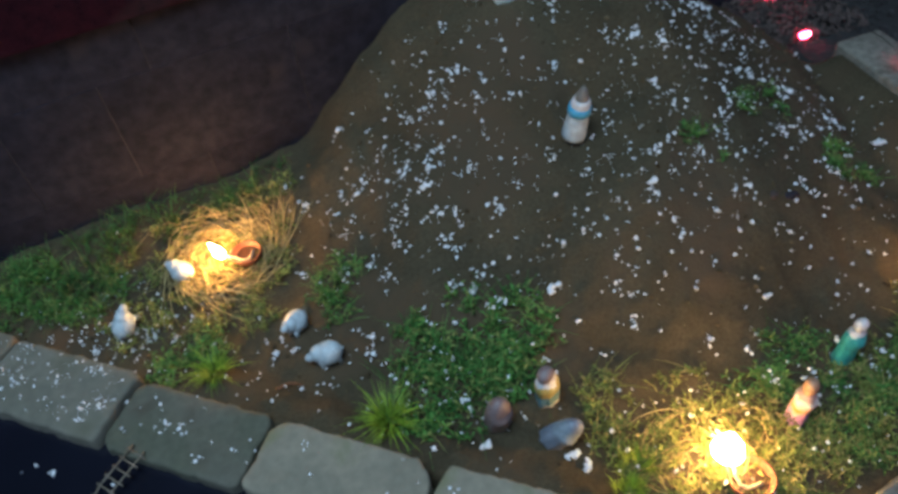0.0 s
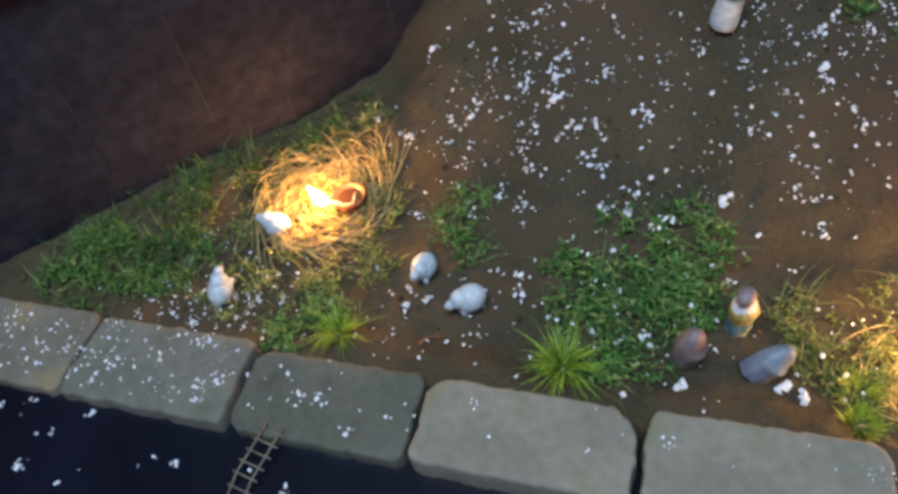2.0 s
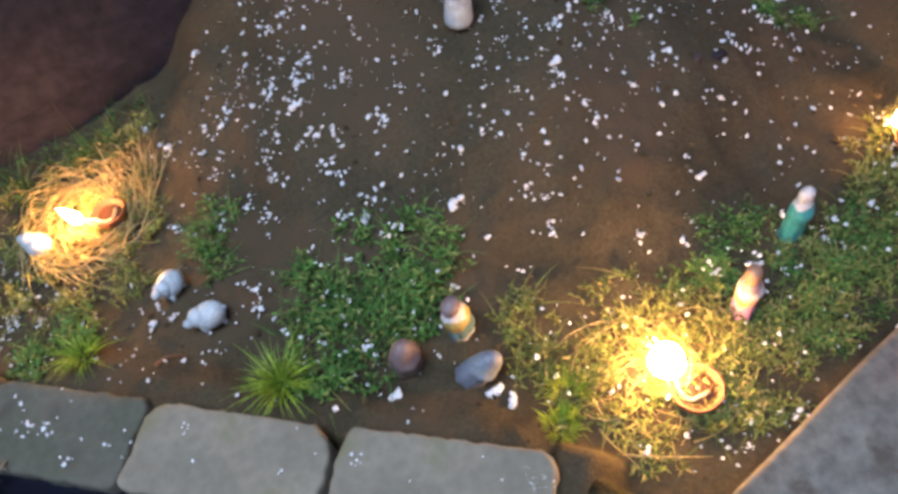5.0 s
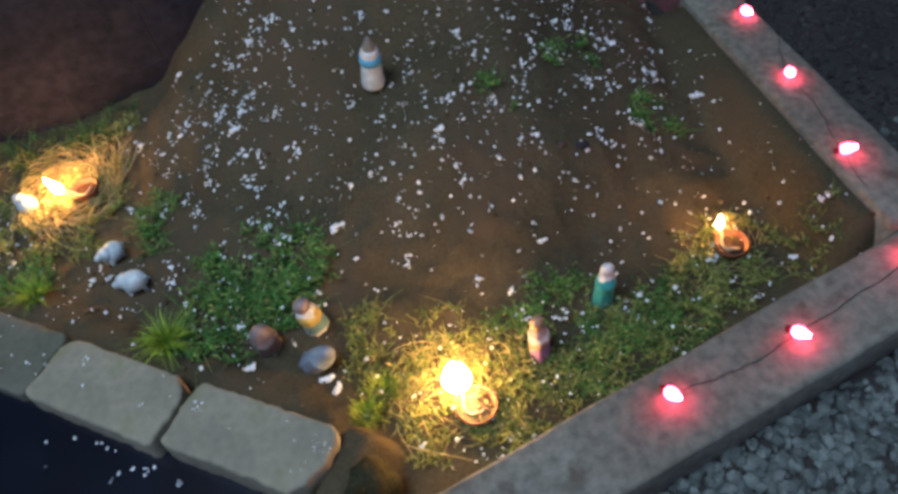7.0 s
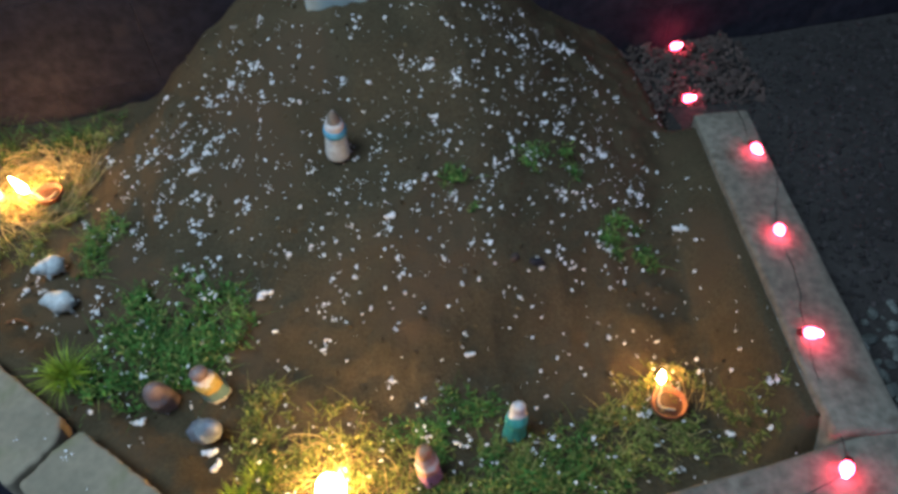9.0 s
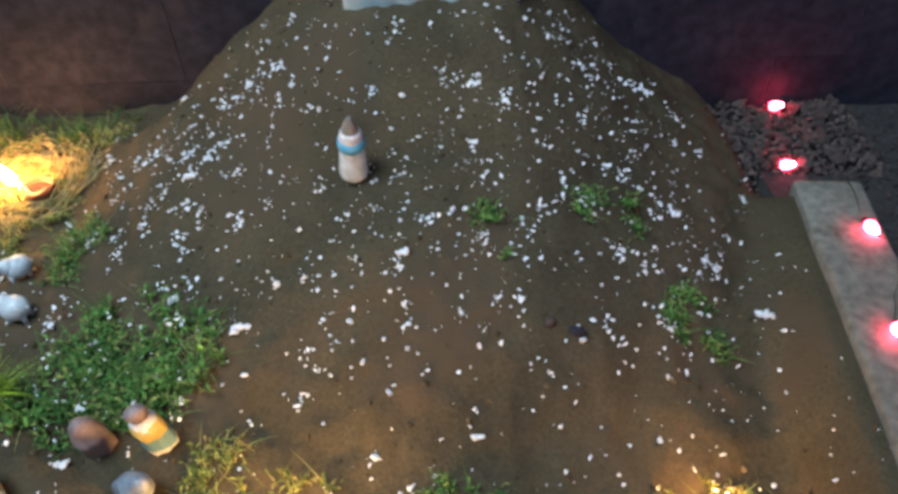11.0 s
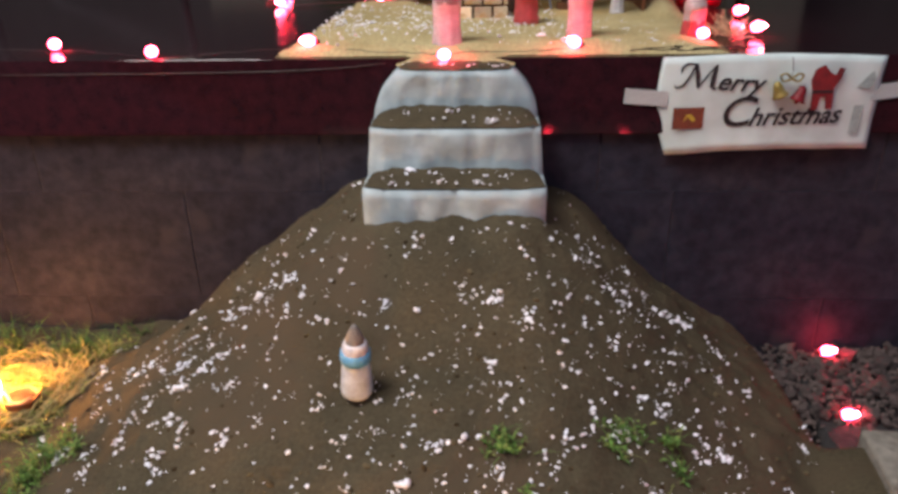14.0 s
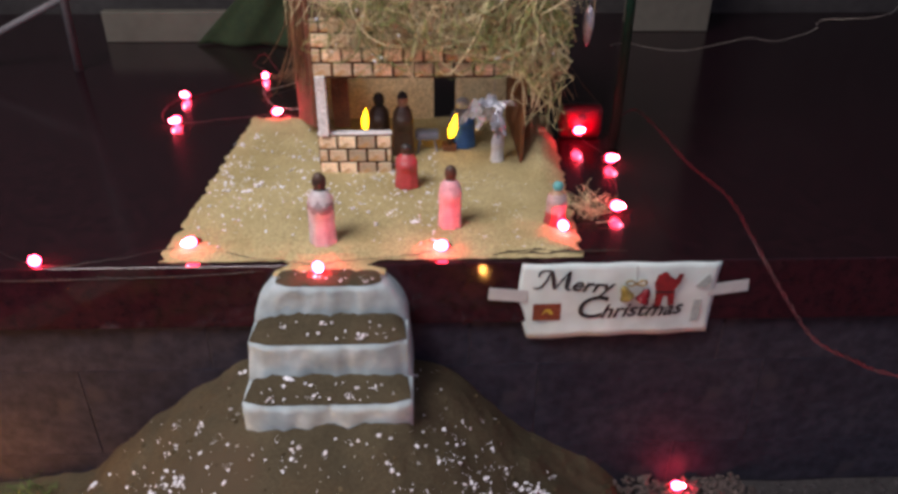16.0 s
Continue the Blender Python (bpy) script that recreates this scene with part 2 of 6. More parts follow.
def box(size, at=(0, 0, 0), bevel=0.0, segments=2, turn=(0, 0, 0), rough=0.0, cuts=0):
    """A bevelled box as a bmesh; rough moves its vertices a little along noise."""
    bm = bmesh.new()
    bmesh.ops.create_cube(bm, size=1.0)
    bmesh.ops.scale(bm, vec=size, verts=bm.verts)
    if bevel:
        bmesh.ops.bevel(bm, geom=bm.edges[:], offset=bevel, segments=segments, affect="EDGES", profile=0.5)
    if cuts:
        bmesh.ops.subdivide_edges(bm, edges=[e for e in bm.edges if e.calc_length() > max(size) * 0.2], cuts=cuts, use_grid_fill=True)
    if rough:
        for v in bm.verts:
            v.co += noise.noise_vector((v.co + Vector(at)) * 22.0) * rough
    bmesh.ops.transform(bm, matrix=pose(*at, *turn), verts=bm.verts)
    return bm


def tube(points, radius, sides=6, closed_ends=True, taper=1.0):
    """Vertices and faces of a round tube along points."""
    pts = [Vector(p) for p in points]
    verts, faces = [], []
    up = Vector((0.13, 0.21, 0.97))
    for i, p in enumerate(pts):
        d = (pts[min(i + 1, len(pts) - 1)] - pts[max(i - 1, 0)]).normalized()
        a = d.cross(up)
        a = (a if a.length > 1e-4 else d.cross(Vector((1, 0, 0)))).normalized()
        b = d.cross(a)
        r = radius * (1 + (taper - 1) * i / max(len(pts) - 1, 1))
        for s in range(sides):
            w = 2 * math.pi * s / sides
            verts.append(p + a * (r * math.cos(w)) + b * (r * math.sin(w)))
    for i in range(len(pts) - 1):
        for s in range(sides):
            t = (s + 1) % sides
            faces.append((i * sides + s, i * sides + t, (i + 1) * sides + t, (i + 1) * sides + s))
    if closed_ends:
        faces.append(tuple(range(sides))[::-1])
        faces.append(tuple((len(pts) - 1) * sides + s for s in range(sides)))
    return verts, faces


def smooth_line(points, steps=6, sway=0.0, seed=0):
    """A Catmull-Rom line through points, with a little sway."""
    rng = random.Random(seed)
    p = [Vector(q) for q in points]
    p = [p[0] * 2 - p[1], *p, p[-1] * 2 - p[-2]]
    line = []
    for i in range(1, len(p) - 2):
        for k in range(steps):
            t = k / steps
            a, b, c, d = p[i - 1], p[i], p[i + 1], p[i + 2]
            q = 0.5 * (2 * b + (c - a) * t + (2 * a - 5 * b + 4 * c - d) * t * t + (3 * b - a - 3 * c + d) * t ** 3)
            line.append(q + Vector((rng.uniform(-sway, sway), rng.uniform(-sway, sway), rng.uniform(-sway, sway) * 0.5)))
    line.append(p[-2])
    return line


def lathe(profile, sides=20, squash=1.0):
    """Vertices and faces of a turned body; profile is rows of (radius, z)."""
    verts, faces = [], []
    for r, z in profile:
        for s in range(sides):
            w = 2 * math.pi * s / sides
            verts.append((r * math.cos(w), r * squash * math.sin(w), z))
    for i in range(len(profile) - 1):
        for s in range(sides):
            t = (s + 1) % sides
            faces.append((i * sides + s, i * sides + t, (i + 1) * sides + t, (i + 1) * sides + s))
    faces.append(tuple(range(sides))[::-1])
    faces.append(tuple((len(profile) - 1) * sides + s for s in range(sides)))
    return verts, faces


class Pile:
    """Collects many small shapes into one mesh."""

    def __init__(self):
        self.verts, self.faces = [], []

    def add(self, verts, faces, m=None):
        k = len(self.verts)
        self.verts += [m @ Vector(v) for v in verts] if m is not None else [Vector(v) for v in verts]
        self.faces += [tuple(i + k for i in f) for f in faces]

    def done(self, name, material, parent=None, label="", smooth=False):
        return mesh_object(name, self.verts, self.faces, material, parent, label, smooth)


def ico():
    bm = bmesh.new()
    bmesh.ops.create_icosphere(bm, subdivisions=1, radius=1.0)
    v, f = [v.co.copy() for v in bm.verts], [tuple(x.index for x in q.verts) for q in bm.faces]
    bm.free()
    return v, f


ICO_V, ICO_F = ico()


def lump(rng, at, size, flat=0.8, jag=0.35):
    """A small irregular lump for crumbs, clods and pebbles."""
    e = Euler((rng.uniform(0, 6), rng.uniform(0, 6), rng.uniform(0, 6))).to_matrix()
    s = Vector((rng.uniform(0.7, 1.5), rng.uniform(0.7, 1.2), rng.uniform(0.5, 1.0)))
    out = []
    for v in ICO_V:
        q = e @ (Vector((v.x * s.x, v.y * s.y, v.z * s.z)) * (1 + rng.uniform(-jag, jag)))
        out.append(Vector(at) + Vector((q.x, q.y, q.z * flat)) * size)
    return out, ICO_F


def flake(rng, at, size):
    """A torn, angular chip of foam."""
    e = Euler((rng.uniform(-0.6, 0.6), rng.uniform(-0.6, 0.6), rng.uniform(0, 6.3))).to_matrix()
    s = Vector((rng.uniform(0.6, 1.5), rng.uniform(0.55, 1.1), rng.uniform(0.4, 0.85)))
    out = []
    for v in ICO_V:
        q = e @ (Vector((v.x * s.x, v.y * s.y, v.z * s.z)) * (1 + rng.uniform(-0.5, 0.45)))
        out.append(Vector(at) + q * size)
    return out, ICO_F


# ---- the lie of the land ----
LOW = -0.068          # the bed's level beside the mound
LEDGE_Z, LEDGE_Y = 0.395, 0.5
PROFILE = [(0.0, 0.245), (0.12, 0.222), (0.20, 0.172), (0.28, 0.110), (0.34, 0.070), (0.39, 0.045), (0.45, 0.010), (0.49, -0.010), (0.56, -0.043), (0.65, -0.060), (0.8, LOW), (9.0, LOW)]
KERB_A, KERB_D = Vector((-0.029, -0.317)), Vector((-0.701, 0.713))   # the kerb's inner line, from the near end to the wall
KERB_N = Vector((-0.713, -0.701))                                     # towards the pond


def ease(k):
    k = min(1.0, max(0.0, k))
    return k * k * (3 - 2 * k)


def land(x, y):
    """Height of the soil: a mound against the wall, flat bed round it, dropping behind the kerb."""
    dy = y - 0.40
    dx = x - 0.295
    r = math.hypot(dx * (1.0 + 0.2 * min(1, max(0, dx) * 5)), dy * (0.75 if dy > 0 else 1.0))
    r *= 1.0 + 0.06 * noise.noise((x * 5.0, y * 5.0, 3.3))
    z = LOW
    for (r0, z0), (r1, z1) in zip(PROFILE, PROFILE[1:]):
        if r <= r1:
            k = (r - r0) / (r1 - r0)
            z = z0 + (z1 - z0) * k
            break
    z += 0.010 * noise.noise((x * 9, y * 9, 0.0)) + 0.006 * noise.noise((x * 26, y * 26, 5.0)) + 0.003 * noise.noise((x * 70, y * 70, 9.0))
    # the hollow below the stairs, the shoulders beside them and the bank along the wall
    z -= 0.050 * math.exp(-((x - 0.25) / 0.12) ** 2 - ((y - 0.22) / 0.12) ** 2)
    back = ease((y - 0.36) / 0.11)
    z += back * (0.026 * math.exp(-((x - 0.02) / 0.09) ** 2) + 0.024 * math.exp(-((x - 0.15) / 0.05) ** 2) + 0.034 * math.exp(-((x - 0.50) / 0.07) ** 2))
    z += back * (0.026 * ease((-0.22 - x) / 0.2) - 0.030 * math.exp(-((x + 0.14) / 0.06) ** 2))
    z -= 0.060 * ease((x - 0.74) / 0.07) * ease((y - 0.14) / 0.10)
    # the bed sinks towards the beam corner
    z -= 0.042 * ease((x - 0.10) / 0.48) * ease((0.05 - y) / 0.28)
    out = (Vector((x, y)) - KERB_A).dot(KERB_N)
    along = (Vector((x, y)) - KERB_A).dot(KERB_D)
    z -= 0.016 * math.exp(-((x - 0.09) / 0.19) ** 2 - ((y + 0.27) / 0.15) ** 2)
    z += 0.030 * ease((out + 0.07) / 0.06) * ease((along + 0.02) / 0.06) * ease((0.75 - along) / 0.3)
    # soil heaped against the kerb's end and the far beam
    end = ease((along + 0.075) / 0.05) * ease((0.012 - along) / 0.01) * ease((out + 0.03) / 0.03) * ease((0.125 - out) / 0.03)
    z += max(0.0, -0.016 - z) * end
    gap = 0.758 + 0.119 * (y + 0.078) - x
    side = ease((0.085 - gap) / 0.075) * ease((y + 0.40) / 0.06) * ease((0.26 - y) / 0.06) * ease((gap + 0.09) / 0.05)
    z += max(0.0, -0.010 - 0.0316 * (y + 0.083) - z) * side
    if out > 0.016 and along > 0.0:
        z -= min((out - 0.016) * 3.0, 0.12) * min(1.0, along / 0.03)
    return z


X0, X1, Y0, Y1, STEP = -0.95, 0.92, -0.62, 0.52, 0.006
nx, ny = int((X1 - X0) / STEP) + 1, int((Y1 - Y0) / STEP) + 1
verts = [(X0 + i * STEP, Y0 + j * STEP, land(X0 + i * STEP, Y0 + j * STEP)) for j in range(ny) for i in range(nx)]


def bedded(x, y):
    """Inside the edging beams."""
    if x > 0.05 and y < -0.464 + 0.091 * (x - 0.41) - 0.02:
        return False
    return not (y < 0.20 and x > 0.80 + 0.13 * (y + 0.08) + 0.015)


faces = [(j * nx + i, j * nx + i + 1, (j + 1) * nx + i + 1, (j + 1) * nx + i) for j in range(ny - 1) for i in range(nx - 1) if bedded(X0 + i * STEP, Y0 + j * STEP)]
tagged(mesh_object("ground", verts, faces, SOIL, smooth=True), "dark brown soil mound heaped against the stone ledge", "soil", kind="structure")

far = mesh_object("outer_ground", [(-30, -30, -0.19), (30, -30, -0.19), (30, 30, -0.19), (-30, 30, -0.19)], [(0, 1, 2, 3)], GROUND)
tagged(far, "dark bare ground round the display", "ground", kind="structure")

# gravel yard beyond the beams
gx = [(-0.6 + i * 0.05, -2.0 + j * 0.05) for j in range(51) for i in range(61)]
def yard(x, y):
    z = -0.075 + 0.012 * noise.noise((x * 6, y * 6, 1.0))
    inside = x < 0.80 and y > -0.50
    pond_side = (Vector((x, y)) - KERB_A).dot(KERB_N) > -0.1 and (Vector((x, y)) - KERB_A).dot(KERB_D) > -0.03
    return z - (0.12 if inside or pond_side else 0.0)
yard_ob = mesh_object("yard", [(x, y, yard(x, y)) for x, y in gx], [(j * 61 + i, j * 61 + i + 1, (j + 1) * 61 + i + 1, (j + 1) * 61 + i) for j in range(50) for i in range(60)], GROUND)
tagged(yard_ob, "dark earth yard under loose grey gravel", "ground", kind="structure")
rng = random.Random(5)
pile = Pile()
while len(pile.faces) < 20 * 7500:
    x, y = rng.uniform(0.2, 1.5), rng.uniform(-0.85, 0.5)
    if (x < (0.868 + 0.12 * y if y < 0.22 else 0.83) and y > -0.530 + 0.09 * (x - 0.3)) or rng.random() < ease((y + 0.42) / 0.30) + max(0, x - 1.2):
        continue
    s = 0.0045 + 0.0085 * rng.random() ** 1.3
    pile.add(*lump(rng, (x, y, -0.075 + s * 0.3 + 0.012 * noise.noise((x * 6, y * 6, 1.0))), s, 0.75, 0.22))
tagged(pile.done("gravel", GRAVEL), "loose grey rounded gravel beside the beams", "gravel", kind="stuff")

# finer and darker stones than the gravel, beyond the shorter beam
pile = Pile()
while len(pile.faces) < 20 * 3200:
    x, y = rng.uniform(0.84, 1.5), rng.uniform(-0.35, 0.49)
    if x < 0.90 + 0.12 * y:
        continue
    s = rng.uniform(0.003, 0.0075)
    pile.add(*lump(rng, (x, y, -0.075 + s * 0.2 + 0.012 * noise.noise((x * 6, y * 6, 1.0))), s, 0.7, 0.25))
tagged(pile.done("grit", GRIT), "fine dark grit over the yard beyond the beam", "gravel", kind="stuff")

# pond
pond = mesh_object("water", [(-4, -4, -0.044), (-3.3, -4.0, -0.044), (-0.080, -0.350, -0.044), (-0.90, 0.51, -0.044), (-4, 0.51, -0.044)], [(0, 1, 2, 3, 4)], WATER)
tagged(pond, "still black pond water beyond the paver kerb", "water", kind="structure")

# ---- the ledge: dark stone wall below, polished slab on top ----
wall = part("wall_north", box((9.0, 1.4, 0.62), (0, LEDGE_Y + 0.7075, -0.04)), JOINT)
tagged(wall, "dark stone retaining wall under the granite ledge", "wall", kind="structure")
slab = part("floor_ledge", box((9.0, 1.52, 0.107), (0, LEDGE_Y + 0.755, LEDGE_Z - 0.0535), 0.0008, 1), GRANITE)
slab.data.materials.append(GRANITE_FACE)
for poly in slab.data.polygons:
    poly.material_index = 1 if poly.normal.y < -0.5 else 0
tagged(slab, "polished dark reddish granite ledge", "ledge", kind="structure")
riser = part("wall_back", box((9.0, 0.12, 2.6), (0, 2.09, 1.6)), WALL_DARK)
tagged(riser, "dark plaster wall behind the ledge", "wall", kind="structure")
beige = part("baseboard", box((0.80, 0.03, 0.084), (-0.04, 1.70, LEDGE_Z + 0.042), 0.003), WALL_BEIGE)
tagged(beige, "pale beige skirting band at the wall's foot", "skirting", kind="structure")
pillar = part("wall_pillar", box((0.225, 0.12, 1.8), (1.165, 1.84, LEDGE_Z + 0.9), 0.004), WALL_BEIGE)
tagged(pillar, "beige plastered pillar on the ledge", "pillar", kind="structure")
roof = part("ceiling", box((9.0, 2.6, 0.1), (0, 1.2, 2.95)), CEILING)
tagged(roof, "dark porch ceiling", "ceiling", kind="structure")

# ---- kerb pavers ----
KERB_SLOPE = 0.034


def kerb_top(along):
    """Height of the kerb's upper face; it falls gently towards the wall."""
    return 0.003 - KERB_SLOPE * along - (0.008 if 0.448 < along < 0.664 else 0.0)


def paver(length, depth, chips, seed):
    """One worn paver: chips are the corner cuts (along, across), from the near inner corner round."""
    bm = bmesh.new()
    L, D, H = length / 2, depth / 2, 0.085
    corners = ((-L, -D, 1, 1), (L, -D, -1, 1), (L, D, -1, -1), (-L, D, 1, -1))
    ring = []
    for i, ((x, y, sx, sy), (cx, cy)) in enumerate(zip(corners, chips)):
        p, q = Vector((x + sx * cx, y)), Vector((x, y + sy * cy))
        mid = (p + q) / 2 + (Vector((x, y)) - (p + q) / 2) * 0.30
        pts = (q, mid, p) if i % 2 == 0 else (p, mid, q)
        ring += pts
    line = []
    for i, p in enumerate(ring):
        q = ring[(i + 1) % len(ring)]
        n = max(1, int((q - p).length / 0.006))
        line += [p + (q - p) * k / n for k in range(n)]
    worn = []
    for p in line:
        n = noise.noise_vector(Vector((p.x * 45 + seed, p.y * 45, 0))) * 0.0028 + noise.noise_vector(Vector((p.x * 150 + seed, p.y * 150, 3))) * 0.0022
        worn.append(Vector((p.x + n.x, p.y + n.y)))
    rows = []
    for inset, z in ((0.0, -H), (0.0, -0.030), (0.0003, -0.006), (0.0010, -0.0022), (0.0026, -0.0006), (0.0055, 0.0), (0.012, 0.0), (0.022, 0.0), (0.033, 0.0)):
        row = []
        for p in worn:
            k = Vector((max(0.0, 1 - inset / L), max(0.0, 1 - inset / D)))
            x, y = p.x * k.x, p.y * k.y
            bumpy = 0.0016 * noise.noise((x * 30 + seed, y * 30, 1)) + 0.0010 * noise.noise((x * 95 + seed, y * 95, 2)) if z > -0.05 else 0.0
            row.append(bm.verts.new((x, y, z + bumpy)))
        rows.append(row)
    n = len(worn)
    for r0, r1 in zip(rows, rows[1:]):
        for i in range(n):
            bm.faces.new((r0[i], r1[i], r1[(i + 1) % n], r0[(i + 1) % n]))
    bm.faces.new(rows[-1][::-1])
    bmesh.ops.recalc_face_normals(bm, faces=bm.faces)
    return bm


def kerb():
    base = [(-0.001, 0.217, 0.000, 0.5, 0.009, 0.094, PAVER, ((0.012, 0.014), (0.010, 0.013), (0.008, 0.008), (0.026, 0.052)), "pale grey concrete paver with a chipped end at the kerb's end"),
            (0.223, 0.222, 0.000, 0.5, 0.013, 0.098, PAVER, ((0.026, 0.034), (0.016, 0.020), (0.008, 0.008), (0.006, 0.006)), "pale grey concrete paver with worn corners in the pond kerb"),
            (0.451, 0.209, -0.008, -2, 0.010, 0.102, MOSSY_PAVER, ((0.012, 0.012), (0.020, 0.014), (0.018, 0.020), (0.010, 0.010)), "mossy darker concrete paver sunk in the pond kerb"),
            (0.664, 0.218, 0.000, 0.6, 0.003, 0.109, DARK_PAVER, ((0.007, 0.007), (0.010, 0.010), (0.008, 0.008), (0.006, 0.006)), "stained concrete paver strewn with foam in the pond kerb"),
            (0.886, 0.210, 0.000, 0, 0.0, 0.112, RUSTY_PAVER, ((0.008, 0.008), (0.008, 0.008), (0.008, 0.008), (0.008, 0.008)), "yellowed concrete paver at the wall end of the kerb")]
    ang = math.degrees(math.atan2(KERB_D.y, KERB_D.x))
    for i, (s, length, dz, tip, inner, depth, material, chips, label) in enumerate(base):
        c = KERB_A + KERB_D * (s + length / 2) + KERB_N * (inner + depth / 2)
        ob = part("paver", paver(length, depth, chips, i * 7.3), material)
        ob.data.polygons.foreach_set("use_smooth", [True] * len(ob.data.polygons))
        ob.matrix_basis = pose(c.x, c.y, 0.003 - KERB_SLOPE * (s + length / 2) + dz, tip, math.degrees(KERB_SLOPE), ang)
        tagged(ob, label, "paver", "pond kerb pavers")
    foot = box((1.3, 0.07, 0.14), (0, 0, 0))
    c = KERB_A + KERB_D * 0.56 + KERB_N * 0.045
    f = part("trim_kerb_footing", foot, JOINT)
    f.matrix_basis = pose(c.x, c.y, -0.175, 0, 0, ang)
    tagged(f, "dark mortar footing under the kerb", "footing", kind="structure")


kerb()


# ---- beams ----
def beam(at, length, width, height, turn, label, seed):
    bm = box((length, width, height), (0, 0, 0), 0.006, 2)
    bmesh.ops.subdivide_edges(bm, edges=[e for e in bm.edges if e.calc_length() > length * 0.5], cuts=24)
    for v in bm.verts:
        v.co += noise.noise_vector(Vector((v.co.x * 9 + seed, v.co.y * 14, v.co.z * 14))) * 0.0025
    ob = part("beam", bm, BEAM, smooth=True)
    ob.matrix_basis = pose(*at, *turn)
    return tagged(ob, label, "beam", "edging beams")


beam((0.41, -0.464, -0.052), 1.06, 0.108, 0.11, (0, 0.0, 5.2), "long weathered grey-brown beam carrying red bulbs", 2.0)
beam((0.804, -0.083, -0.056), 0.606, 0.092, 0.12, (0, 1.8, 83.2), "shorter weathered beam butting the long one", 8.0)


# ---- stone faces of the wall ----
rng = random.Random(11)
COURSES = [(-0.16, 0.02, [-2.2, -1.6, -1.15, -0.78, -0.30, 0.12, 0.52, 0.86, 1.28, 1.7, 2.2]),
           (0.02, 0.198, [-2.2, -1.75, -1.3, -0.93, -0.565, -0.412, -0.115, 0.30, 0.612, 0.98, 1.4, 1.85, 2.2]),
           (0.198, 0.287, [-2.2, -1.6, -1.2, -0.72, -0.33, 0.096, 0.5, 0.9, 1.3, 1.8, 2.2])]
for z0, z1, cuts in COURSES:
    for a, b in zip(cuts, cuts[1:]):
        bm = box((b - a - 0.0018, 0.012, z1 - z0 - 0.0004), (0, 0, 0), 0.0005, 1, cuts=3)
        for v in bm.verts:
            v.co.y += 0.0010 * noise.noise(((v.co.x + (a + b) / 2) * 5, (v.co.z + z0) * 7, 3.0))
        st = part("stone", bm, STONE, wall)
        st.matrix_basis = pose((a + b) / 2, LEDGE_Y + 0.0122 - rng.uniform(0.0, 0.0003), (z0 + z1) / 2)


# ---- rubble by the wall ----
rub = tagged(empty("rubble_pile", (0.868, 0.435, -0.098)), "heap of broken grey concrete against the wall", "rubble")
kinds = []
for k in range(6):
    v, f = lump(random.Random(40 + k), (0, 0, 0), 1.0, 0.9, 0.3)
    me = bpy.data.meshes.new("stone")
    me.from_pydata([tuple(q) for q in v], [], f)
    me.materials.append(RUBBLE)
    kinds.append(me)
def heap(x, y):
    """Height of the rubble over its foot."""
    return 0.030 * ease((0.17 - abs(x)) / 0.06) * ease((y + 0.16) / 0.06) + 0.007 * noise.noise((x * 22, y * 22, 4.0))


spots = []
while len(spots) < 290:
    x, y = rng.uniform(-0.15, 0.17), rng.uniform(-0.14, 0.068)
    if math.hypot(x + 0.006, y - 0.034) < 0.014 or math.hypot(x + 0.030, y + 0.103) < 0.008:
        continue
    spots.append((x, y))
for k, (x, y) in enumerate(spots):
    s = 0.004 + 0.011 * rng.random() ** 3
    q = new("stone", kinds[k % 6])
    q.parent = rub
    q.matrix_basis = pose(x, y, heap(x, y) + s * 0.2, rng.uniform(0, 360), rng.uniform(0, 360), 0) @ Matrix.Scale(s, 4)
pile = Pile()
while len(pile.faces) < 20 * 1500:
    x, y = rng.uniform(-0.16, 0.20), rng.uniform(-0.16, 0.069)
    s = rng.uniform(0.0022, 0.0048)
    pile.add(*lump(rng, (x, y, heap(x, y) - 0.001 + s * 0.2), s, 0.8, 0.3))
fine = pile.done("fine_rubble", RUBBLE, rub, "fine broken concrete between the stones")
fine["kind"] = "stuff"


